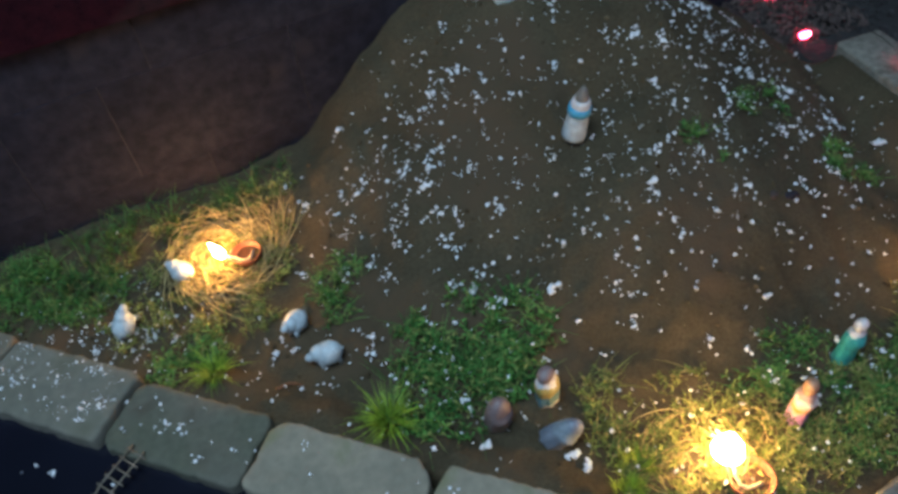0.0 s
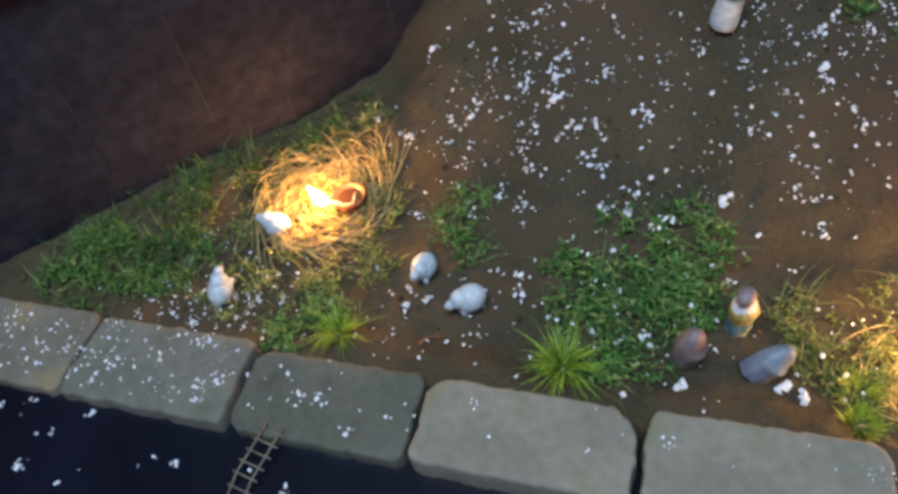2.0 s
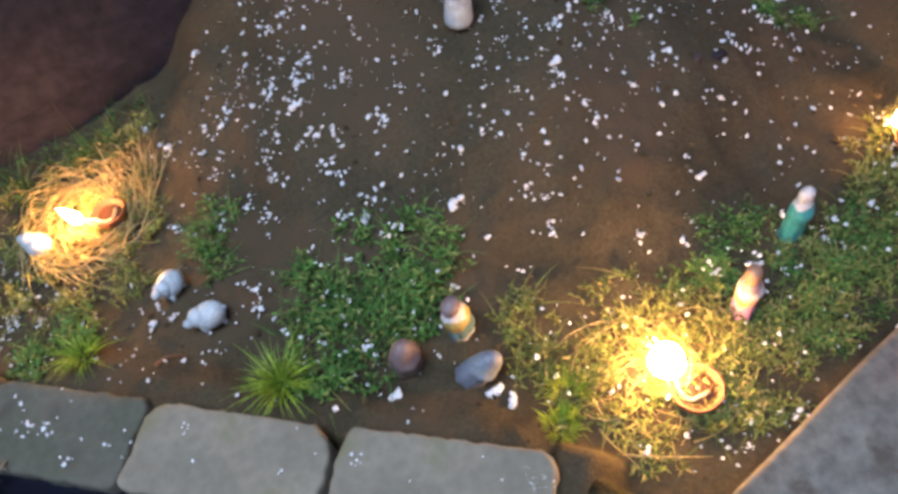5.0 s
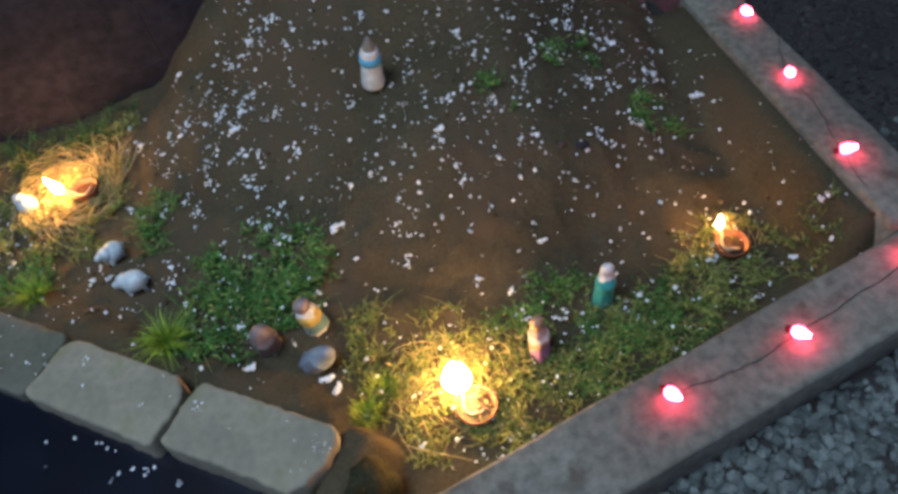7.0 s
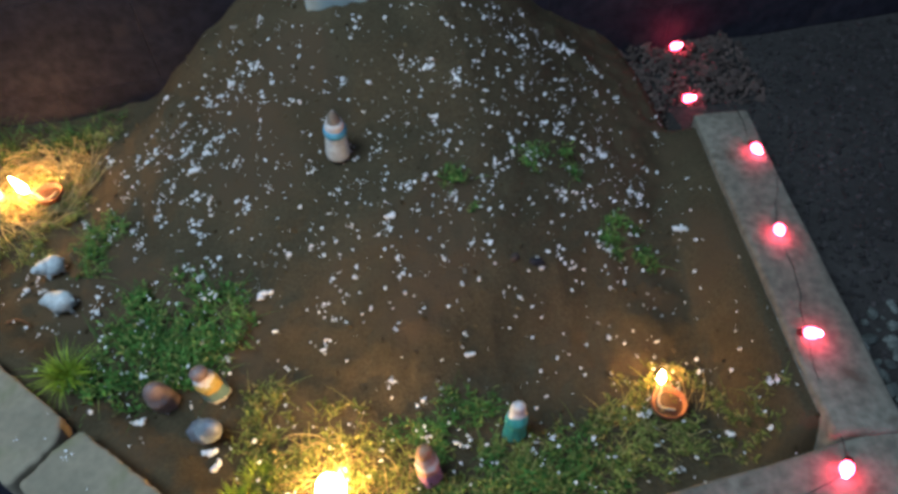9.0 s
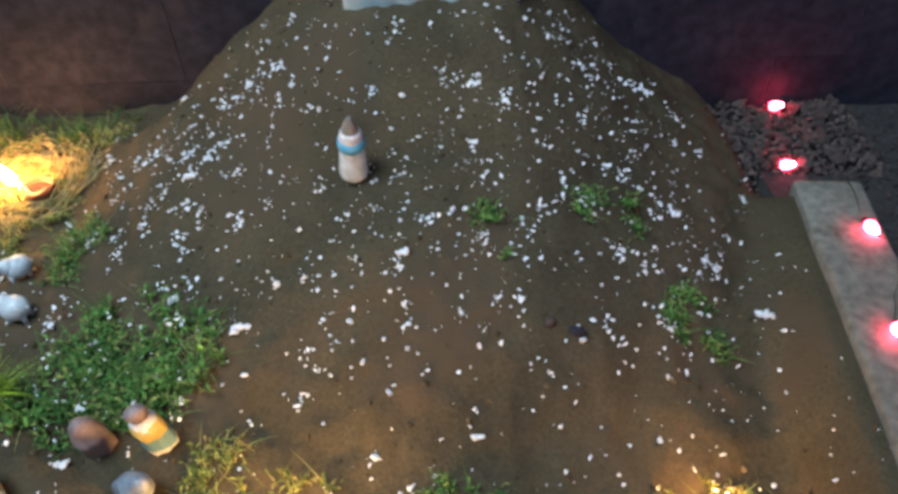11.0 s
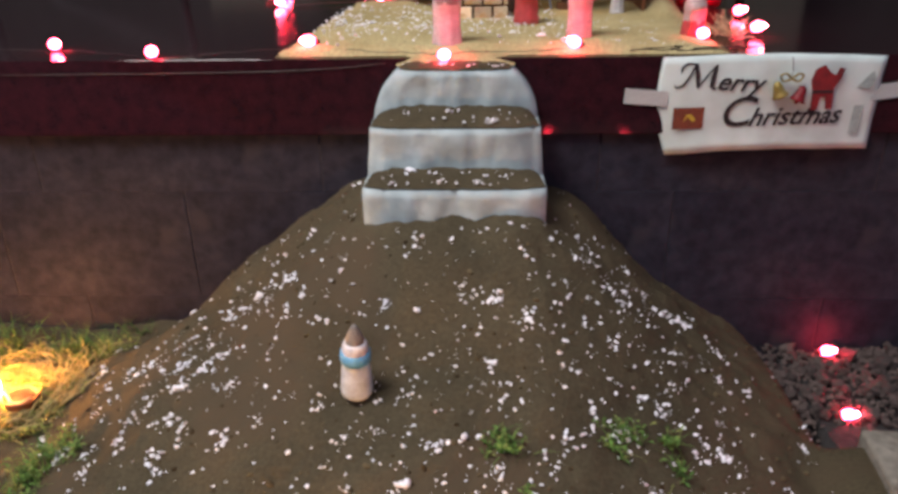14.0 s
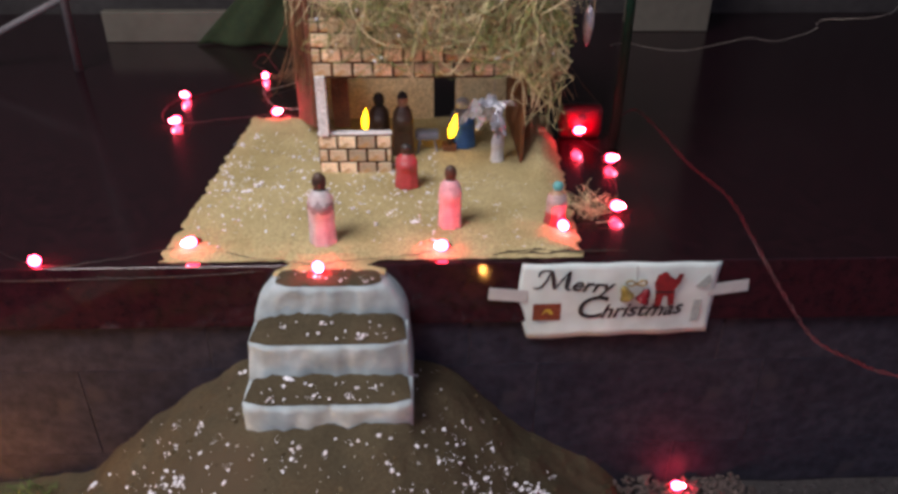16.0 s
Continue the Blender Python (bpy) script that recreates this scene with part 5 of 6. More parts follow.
crumbs("foam_crumbs", 60, lambda r: (r.uniform(-0.2, 0.0), r.uniform(-0.12, 0.06)), lambda x, y: None if inside(x, y) is None else land(x, y) + 0.020, "white foam crumbs caught in the leafy growth", 77)
crumbs("foam_crumbs", 170, lambda r: (lambda t: (-0.10 - 0.55 * t + r.gauss(0, 0.05), -0.12 + 0.50 * t + r.gauss(0, 0.05)))(r.random()), lambda x, y: None if inside(x, y) is None else land(x, y) + 0.006, "white foam crumbs along the kerb", 63, (0.0015, 0.0036))
crumbs("foam_crumbs", 170, lambda r: (r.gauss(-0.52, 0.065), r.gauss(0.275, 0.05)), inside, "cluster of foam crumbs near the rearing sheep", 64, (0.0012, 0.0034), 0.2)


def kerb_spot(s0, s1):
    def pick(r):
        q = KERB_A + KERB_D * r.uniform(s0, s1) + KERB_N * r.uniform(0.01, 0.098)
        return q.x, q.y
    return pick


def on_kerb(x, y):
    o, s = (Vector((x, y)) - KERB_A).dot(KERB_N), (Vector((x, y)) - KERB_A).dot(KERB_D)
    if not 0.008 < o < 0.10:
        return None
    return kerb_top(s)


crumbs("foam_crumbs", 230, kerb_spot(0.67, 1.08), on_kerb, "white foam crumbs on the pavers", 65, (0.0007, 0.0031), 0.15)
crumbs("foam_crumbs", 22, kerb_spot(0.45, 0.66), on_kerb, "few foam crumbs on the sunken paver", 66, (0.0014, 0.003))
crumbs("foam_crumbs", 12, kerb_spot(0.0, 0.44), on_kerb, "few foam crumbs on the pale pavers", 67, (0.0012, 0.0024))


def on_water(x, y):
    return -0.0445 if (Vector((x, y)) - KERB_A).dot(KERB_N) > 0.12 else None


crumbs("foam_crumbs", 70, lambda r: (lambda s, o: tuple(KERB_A + KERB_D * s + KERB_N * o))(r.uniform(0.1, 1.15), 0.12 + 0.28 * r.random() ** 1.6), on_water, "white foam crumbs floating on the pond", 68, (0.0012, 0.0042), 0.40)
crumbs("foam_crumbs", 26, lambda r: (r.gauss(0.165, 0.03), r.gauss(-0.415, 0.015)), lambda x, y: None if y < -0.44 else land(x, y) + 0.006, "foam crumbs between lamp and beam", 75, (0.0012, 0.0032), 0.2)
crumbs("foam_crumbs", 24, lambda r: (lambda s, o: tuple(KERB_A + KERB_D * s + KERB_N * o))(r.gauss(0.016, 0.008), r.gauss(0.040, 0.006)), on_kerb, "smear of pale foam on the end paver", 76, (0.0006, 0.0020), 0.0)
crumbs("foam_crumbs", 26, lambda r: (r.uniform(0.2, 0.39), r.uniform(0.355, 0.39)), lambda x, y: 0.2625 + 0.25 * (y - 0.35), "foam crumbs on the lowest stair tread", 69, (0.0014, 0.0036), 0.2)
crumbs("foam_crumbs", 24, lambda r: (r.uniform(0.21, 0.39), r.uniform(0.405, 0.435)), lambda x, y: 0.3275 + 0.36 * (y - 0.40), "foam crumbs on the middle stair tread", 70, (0.0014, 0.003), 0.1)
crumbs("foam_crumbs", 22, lambda r: (r.uniform(0.225, 0.365), r.uniform(0.455, 0.49)), lambda x, y: 0.391, "foam crumbs on the top stair tread", 71, (0.0012, 0.0026), 0.1)
LEFT_CLUMPS = [(0.077, 0.327), (0.041, 0.323), (0.013, 0.307), (-0.037, 0.206), (-0.045, 0.251), (-0.004, 0.242), (-0.041, 0.126), (-0.033, 0.108), (-0.029, 0.157), (-0.053, 0.161), (-0.15, 0.167), (-0.062, 0.068), (-0.019, 0.055), (0.036, 0.116), (-0.088, 0.191), (-0.126, 0.28), (-0.166, 0.27), (-0.194, 0.32), (-0.098, 0.415), (-0.187, 0.178), (0.047, 0.121)]
RIGHT_CLUMPS = [(0.579, 0.363), (0.59, 0.365), (0.6, 0.369), (0.61, 0.369), (0.65, 0.346), (0.634, 0.269), (0.671, 0.284), (0.477, 0.119), (0.6, 0.139), (0.454, 0.142), (0.513, 0.063), (0.544, 0.05), (0.486, -0.021), (0.5, -0.032), (0.422, -0.081), (0.561, -0.008), (0.585, -0.037), (0.634, 0.083), (0.408, 0.077), (0.379, -0.018), (0.256, -0.012), (0.344, 0.236), (0.384, 0.219), (0.25, 0.32)]
SINGLE_LUMPS = [(0.097, 0.031), (0.023, 0.055), (0.123, 0.094), (0.131, 0.033), (0.187, -0.021), (0.165, -0.074), (0.276, -0.082), (0.253, -0.057), (0.335, -0.06), (0.23, 0.019), (0.253, 0.241), (0.337, 0.324), (0.293, 0.311), (0.36, -0.055), (0.202, -0.067), (0.329, 0.209), (0.456, -0.044), (0.149, 0.033), (0.189, -0.08), (0.31, -0.082), (0.235, -0.001), (-0.06, -0.098), (-0.096, -0.049), (-0.383, 0.178), (-0.456, 0.329)]
rng, pile = random.Random(81), Pile()
for i, (x, y) in enumerate(LEFT_CLUMPS + RIGHT_CLUMPS):
    for k in range(rng.randint(5, 12)):
        px, py, s = x + rng.gauss(0, 0.0068), y + rng.gauss(0, 0.0068), rng.uniform(0.0011, 0.0036)
        pile.add(*flake(rng, (px, py, land(px, py) + s * 0.5), s))
for x, y in SINGLE_LUMPS:
    s = rng.uniform(0.0026, 0.0043)
    pile.add(*flake(rng, (x, y, land(x, y) + s * 0.5), s))
tagged(pile.done("foam_clumps", FOAM), "clumps of white foam crumbs on the mound", "foam crumbs", kind="stuff")
LARGE = [(0.054, -0.015, 0.0115, 30), (-0.04, 0.046, 0.0095, 55), (0.25, 0.041, 0.0085, 0), (0.328, -0.141, 0.008, 10), (-0.036, -0.212, 0.009, 0), (-0.026, -0.232, 0.0095, 50), (-0.128, -0.153, 0.009, 10), (0.699, 0.013, 0.011, -20), (0.237, 0.393, 0.007, 0), (-0.033, 0.202, 0.009, 0)]
for i, (x, y, s, aim) in enumerate(LARGE):
    r, p = random.Random(200 + i), Pile()
    z = land(x, y) if not (0.18 < x < 0.41 and y > 0.345) else 0.268
    c, n = math.cos(math.radians(aim)), math.sin(math.radians(aim))
    for k in range(5):
        o = (k - 2) * s * 0.32
        p.add(*lump(r, (x + o * c + r.gauss(0, s * 0.12), y + o * n + r.gauss(0, s * 0.12), z + s * 0.35), s * r.uniform(0.45, 0.62), 0.8, 0.22))
    tagged(p.done("foam_lump", FOAM), "larger white lump of crumbled foam", "foam lump", "foam lumps")
for x, y, s, m, label in ((0.417, -0.031, 0.011, RUBBLE, "pale grey pebble half sunk in soil"), (0.449, -0.037, 0.013, STONE, "dark pebble half sunk in soil")):
    v, f = lump(random.Random(int(s * 1e4)), (x, y, land(x, y)), s, 0.6, 0.15)
    tagged(mesh_object("pebble", v, f, m, smooth=True), label, "pebble")

# ---- the crib on the ledge ----
def sand_edge(a):
    return 0.012 * noise.noise((a * 9, 1.0, 4.0)) + 0.006 * noise.noise((a * 30, 2.0, 4.0))


def sand():
    n, m = 90, 70
    vs, fs = [], []
    for j in range(m + 1):
        for i in range(n + 1):
            u, v = i / n, j / m
            y = 0.507 + v * 0.58 + (sand_edge(u * 4) if v > 0.5 else 0.003 * noise.noise((u * 40, 0, 0)))
            left = 0.045 + 0.03 * v + sand_edge(v * 3)
            right = 0.665 + 0.035 * v + sand_edge(v * 3 + 7)
            x = left + (right - left) * u
            rim = min(1.0, min(u, 1 - u) * 14, min(v * 18, (1 - v) * 14))
            z = LEDGE_Z + 0.0008 + 0.0105 * rim ** 0.6 + 0.003 * noise.noise((x * 14, y * 14, 0)) * rim
            z += 0.046 * math.exp(-((x - 0.665) / 0.05) ** 2 - ((y - 0.88) / 0.10) ** 2) * rim
            vs.append((x, y, z))
    fs = [(j * (n + 1) + i, j * (n + 1) + i + 1, (j + 1) * (n + 1) + i + 1, (j + 1) * (n + 1) + i) for j in range(m) for i in range(n)]
    tagged(mesh_object("sand_bed", vs, fs, SAND, smooth=True), "pale olive sand spread on the granite ledge", "sand", kind="structure")
    # tongue of sand over the top stair
    vs, fs = [], []
    for j in range(7):
        for i in range(25):
            u, v = i / 24, j / 6
            vs.append((0.215 + 0.16 * u + 0.006 * noise.noise((u * 8, v * 3, 0)), 0.478 + 0.034 * v, 0.388 + 0.017 * v * (1 - abs(2 * u - 1) ** 4) + 0.002 * noise.noise((u * 9, v * 5, 2))))
    fs = [(j * 25 + i, j * 25 + i + 1, (j + 1) * 25 + i + 1, (j + 1) * 25 + i) for j in range(6) for i in range(24)]
    tagged(mesh_object("sand_tongue", vs, fs, SAND, smooth=True), "sand spilling onto the top stair", "sand", kind="stuff")


sand()
crumbs("foam_crumbs", 520, lambda r: (r.uniform(0.07, 0.46), r.triangular(0.52, 1.0, 0.72)), lambda x, y: LEDGE_Z + 0.0115, "fine white foam crumbs on the sand", 72, (0.0012, 0.0038), 0.08)
crumbs("foam_crumbs", 110, lambda r: (r.uniform(0.40, 0.64), r.uniform(0.52, 0.80)), lambda x, y: LEDGE_Z + 0.0115, "sparse foam crumbs on the sand", 73, (0.0009, 0.0018), 0.06)


CARD_RED = mat("reddish_card", (0.24, 0.075, 0.035), (0.16, 0.045, 0.022), 0.8, 25, 0.2)


def stable():
    """A card stable: low brick wall, white post, brick lintel, side and back walls with an arch, sloping roof."""
    x0, x1, y0, y1, z0 = 0.250, 0.612, 0.79, 1.07, LEDGE_Z + 0.006
    top = tagged(empty("toy_stable", ((x0 + x1) / 2, y0, z0)), "card crib stable with painted bricks and thatched roof", "stable")
    o = Vector(((x0 + x1) / 2, y0, z0))
    def put(name, size, at, material, label="", bevel=0.001):
        return part(name, box(size, Vector(at) - o, bevel, 1), material, top, label)
    low = put("low_wall", (0.128, 0.010, 0.076), (x0 + 0.064, y0 + 0.006, z0 + 0.038), BRICK_JOINT, "low painted brick wall")
    lintel = put("lintel", (x1 - x0, 0.010, 0.12), ((x0 + x1) / 2, y0 + 0.006, z0 + 0.235), BRICK_JOINT, "painted brick upper wall")
    put("post", (0.017, 0.016, 0.105), (x0 + 0.0125, y0 - 0.002, z0 + 0.0765 + 0.0525), WHITE_POST, "white painted post")
    put("sill", (0.128, 0.014, 0.004), (x0 + 0.064, y0 + 0.004, z0 + 0.078), WHITE_POST, "white sill")
    side_bm = box((0.006, 0.284, 0.30), (0, 0, 0), 0.001, 1)
    for v in side_bm.verts:
        if v.co.y < 0 and v.co.z < 0:
            v.co.z += 0.085
    side = part("side_wall", side_bm, CARD_RED, top, "reddish brown card side")
    side.matrix_basis = pose(0.2125 - o.x, 0.936 - o.y, 0.15, 0, 0, 14.5)
    put("side_wall", (0.006, y1 - y0 - 0.02, 0.29), (x1 - 0.004, (y0 + y1) / 2 + 0.008, z0 + 0.145), CARD_DARK, "brown card side")
    put("curtain", (0.030, 0.004, 0.10), (x0 + 0.038, y0 + 0.05, z0 + 0.12), CARD_DARK, "brown hanging card strip")
    # back wall with a dark arch, cut through
    bm = bmesh.new()
    arch = [(0.455, 0.0)] + [(0.4775 + 0.0225 * math.cos(a), 0.145 + 0.028 * math.sin(a)) for a in [math.pi - k * math.pi / 10 for k in range(11)]] + [(0.500, 0.0)]
    outline = [(0.186, 0.0), *arch, (x1 - 0.008, 0.0), (x1 - 0.008, 0.29), (0.186, 0.29)]
    f = bm.faces.new([bm.verts.new((x - o.x, y1 - 0.012 - o.y, z)) for x, z in outline])
    r = bmesh.ops.extrude_face_region(bm, geom=[f])
    bmesh.ops.translate(bm, vec=(0, 0.005, 0), verts=[v for v in r["geom"] if isinstance(v, bmesh.types.BMVert)])
    bmesh.ops.recalc_face_normals(bm, faces=bm.faces)
    part("back_wall", bm, CARD, top, "beige card back wall with an arch")
    roof = part("roof", box((x1 - x0 + 0.03, 0.12, 0.006), (0, 0, 0), 0.001, 1), CARD_DARK, top, "brown card roof board")
    roof.matrix_basis = pose(0, 0.25, 0.360, 12, 0, 0)
    # bricks, proud of their joints
    bw, bh = 0.0335, 0.0245
    sizes = {}
    def brick(wall_part, x, z, w):
        key = round(w, 4)
        if key not in sizes:
            bm = box((w - 0.0042, 0.006, bh - 0.0042), (0, 0, 0), 0.0010, 1)
            me = bpy.data.meshes.new("brick")
            bm.to_mesh(me)
            bm.free()
            me.materials.append(BRICK)
            sizes[key] = me
        b = new("brick", sizes[key])
        b.parent = wall_part
        b.matrix_basis = pose(x - o.x, y0 - 0.0005 - o.y, z - o.z)
    for wall_part, a, b, base, rows in ((low, x0, x0 + 0.128, z0 + 0.001, 3), (lintel, x0, x1, z0 + 0.178, 4)):
        for j in range(rows):
            x = a - (bw / 2 if j % 2 else 0)
            while x < b - 0.004:
                s, e = max(x, a), min(x + bw, b)
                if e - s > 0.006:
                    brick(wall_part, (s + e) / 2, base + bh * (j + 0.5), e - s)
                x += bw
    # thatch: long curled stalks laid over the roof and hanging past the eaves
    rng, pile = random.Random(77), Pile()
    for k in range(1000):
        x = rng.uniform(x0 - 0.012, x1 + 0.03)
        y = rng.uniform(y0 - 0.02, y1 + 0.03)
        z = z0 + 0.335 + 0.25 * (y - y0) + rng.uniform(0, 0.04)
        pts = []
        dx, dy, dz = rng.gauss(0, 0.5), -abs(rng.gauss(0.5, 0.5)), rng.uniform(-0.25, 0.15)
        length = rng.uniform(0.08, 0.19)
        curl = Vector((rng.gauss(0, 0.5), rng.gauss(0, 0.25), 0))
        p, d = Vector((x, y, z)), Vector((dx, dy, dz)).normalized()
        for i in range(10):
            pts.append(p - o)
            p = p + d * (length / 9)
            over = p.y < y0 - 0.005 or p.x < x0 - 0.01 or p.x > x1 + 0.01
            d = (d + curl * 0.4 + Vector((0, 0, -0.36 if over else -0.02))).normalized()
            if not over:
                p.z = max(p.z, z0 + 0.31 + 0.25 * (p.y - y0))
            p.x = max(p.x, x0 - 0.030 + rng.uniform(0, 0.006))
            if p.x < x0 + 0.030:
                p.z = max(p.z, z0 + 0.27)
            if p.y < y0 - 0.035:
                p.y = y0 - 0.035 + rng.uniform(-0.006, 0.006)
            p.z = max(p.z, z0 + 0.165)
        pile.add(*tube(pts, rng.uniform(0.0004, 0.0009), 3, False, 0.6))
    # loose curls and loops over the brick face
    for k in range(330):
        x = rng.uniform(x0 + 0.030, x1 + 0.025)
        p = Vector((x, y0 - rng.uniform(0.0, 0.03), z0 + 0.20 + 0.24 * rng.random() ** 0.75))
        a, turn_rate = rng.uniform(0, 6.28), rng.gauss(0, 5.5)
        out = rng.gauss(-0.15, 0.3)
        length = rng.uniform(0.05, 0.15)
        pts = []
        for i in range(12):
            pts.append(p - o)
            p = p + Vector((math.cos(a), out * 0.4, math.sin(a) - 0.25)).normalized() * (length / 11)
            a += turn_rate / 11 + rng.gauss(0, 0.12)
            p.y = min(max(p.y, y0 - 0.05), y0 - 0.006)
            a = (math.pi - a) if (p.x < x0 + 0.015 or p.x > x1 + 0.03) and (p.x - x) * math.cos(a) > 0 else a
            p.z = max(p.z, z0 + 0.215 + 0.05 * noise.noise((p.x * 24, k % 7, 0)))
        pile.add(*tube(pts, rng.uniform(0.0004, 0.0009), 3, False, 0.6))
    # a denser tangle over the upper brick face and down the far corner
    for k in range(360):
        corner = k % 6 == 0
        low_x, high_x = x0 + rng.uniform(0.005, 0.05), x1 + rng.uniform(-0.02, 0.045)
        x = rng.uniform(x1 - 0.005, x1 + 0.035) if corner else rng.uniform(x0 + 0.035, x1 + 0.02)
        p = Vector((x, y0 - rng.uniform(0.004, 0.035), z0 + (rng.uniform(0.17, 0.32) if corner else 0.225 + 0.15 * rng.random())))
        a, turn_rate = rng.uniform(0, 6.28), rng.gauss(0, 6.5)
        length = rng.uniform(0.05, 0.13)
        pts = []
        for i in range(12):
            pts.append(p - o)
            p = p + Vector((math.cos(a), rng.gauss(0, 0.2), math.sin(a) - 0.35)).normalized() * (length / 11)
            a += turn_rate / 11 + rng.gauss(0, 0.15)
            p.y = min(max(p.y, y0 - 0.05), y0 - 0.006)
            a = (math.pi - a) if (p.x < low_x or p.x > high_x) and (p.x - x) * math.cos(a) > 0 else a
            p.z = max(p.z, z0 + (0.10 + 0.06 * rng.random() if corner else 0.225 + 0.060 * noise.noise((p.x * 24, k % 7, 0))))
        pile.add(*tube(pts, rng.uniform(0.0006, 0.0012), 3, False, 0.6))
    th = pile.done("thatch", THATCH, top, "tangled dry grass thatch")
    th["kind"] = "stuff"
    # long green and dry stalks arching over the thatch and down the far corner
    for name, material, count in (("green_straw", GREEN_STALK, 170), ("long_straw", THATCH, 230)):
        pile = Pile()
        for k in range(count):
            far = rng.random() < 0.4
            p = Vector((rng.uniform(x1 - 0.03, x1 + 0.03) if far else rng.uniform(x0 + 0.02, x1), y0 - rng.uniform(0.015, 0.05), z0 + rng.uniform(0.26, 0.44)))
            a, bend = rng.uniform(-2.6, -0.5) if far else rng.gauss(-1.57, 0.55), rng.gauss(0, 2.2)
            length = rng.uniform(0.10, 0.24) if far else rng.uniform(0.07, 0.17)
            pts = []
            for i in range(12):
                pts.append(p - o)
                p = p + Vector((math.cos(a), -0.10 * math.sin(i * 0.4), math.sin(a))) * (length / 11)
                a += bend / 11
                if (p.x > x1 + 0.050 and math.cos(a) > 0) or (p.x < x0 and math.cos(a) < 0):
                    a = math.pi - a
                p.z = max(p.z, z0 + (0.10 if p.x > x1 - 0.01 else 0.195 + 0.03 * noise.noise((p.x * 30, k % 9, 1.0))))
                p.y = max(p.y, y0 - 0.065)
            pile.add(*tube(pts, rng.uniform(0.0007, 0.0014), 4, False, 0.5))
        st = pile.done(name, material, top, "long arching stalks over the thatch")
        st["kind"] = "stuff"
    # foam bits caught in the thatch
    pile = Pile()
    for k in range(46):
        s = 0.0014 + 0.003 * rng.random() ** 2
        pile.add(*flake(rng, Vector((rng.uniform(x0 + 0.02, x1 + 0.03), y0 - rng.uniform(0.035, 0.05), z0 + rng.uniform(0.21, 0.42))) - o, s))
    bits = pile.done("foam_bits", FOAM, top, "white foam bits caught in the thatch")
    bits["kind"] = "stuff"
    # side straw
    pile = Pile()
    for k in range(130):
        sx = x0 - 0.024 if k % 2 else x1 + 0.022
        p = Vector((sx + rng.gauss(0, 0.007), y0 + rng.uniform(0.0, 0.10), z0 + rng.uniform(0.24, 0.34)))
        pts = []
        d = Vector((rng.gauss(0, 0.06), rng.gauss(0, 0.1), -1)).normalized()
        for i in range(7):
            pts.append(p - o)
            p = p + d * rng.uniform(0.022, 0.045)
            p.z = max(p.z, z0 + (0.16 if k % 2 else 0.07))
            d = (d + Vector((rng.gauss(0, 0.14), rng.gauss(0, 0.14), 0))).normalized()
        pile.add(*tube(pts, rng.uniform(0.0005, 0.001), 3, False, 0.6))
    sd = pile.done("side_straw", BROWN_STRAW, top, "reddish dry stalks hanging beside the wall")
    sd["kind"] = "stuff"


stable()


def flame_lamp(at, tip, label, size=1.0):
    """A flame-shaped yellow bulb on a short socket."""
    top = tagged(empty("flame_bulb", at, (0, tip, 0)), label, "lamp", "flame bulbs")
    top.scale = (size,) * 3
    v, f = lathe([(0.002, 0), (0.0065, 0.008), (0.0075, 0.018), (0.005, 0.032), (0.0015, 0.044), (0.0003, 0.048)], 14, 0.5)
    mesh_object("bulb", [(x, y, z + 0.012) for x, y, z in v], f, YELLOW_BULB, top, "glowing yellow flame-shaped bulb", smooth=True)
    v, f = lathe([(0.006, 0), (0.006, 0.012), (0.004, 0.013)], 12)
    mesh_object("socket", v, f, DARKBROWN, top, "dark socket", smooth=True)


flame_lamp((0.322, 0.905, LEDGE_Z + 0.036), 4, "yellow flame bulb behind the low wall", 0.85)
flame_lamp((0.481, 0.885, LEDGE_Z + 0.024), 12, "yellow flame bulb beside the blue figurine")
post = part("lamp_block", box((0.05, 0.03, 0.034), (0.322, 0.907, LEDGE_Z + 0.021), 0.002), CARD_DARK)
tagged(post, "brown card block behind the low wall", "block")
post = part("lamp_block", box((0.026, 0.026, 0.020), (0.481, 0.887, LEDGE_Z + 0.014), 0.002), CARD_DARK)
tagged(post, "small brown card block inside the stable", "block")

# manger
man = tagged(empty("toy_manger", (0.440, 0.885, LEDGE_Z + 0.010)), "small grey toy manger inside the stable", "manger")
part("trough", box((0.045, 0.026, 0.016), (0, 0, 0.034), 0.004, 2), GREY, man)
for sx in (-1, 1):
    for sy in (-1, 1):
        v, f = tube([(sx * 0.018, sy * 0.011, 0.0), (sx * 0.012, sy * 0.004, 0.03)], 0.002, 6)
        mesh_object("leg", v, f, GREY, man)


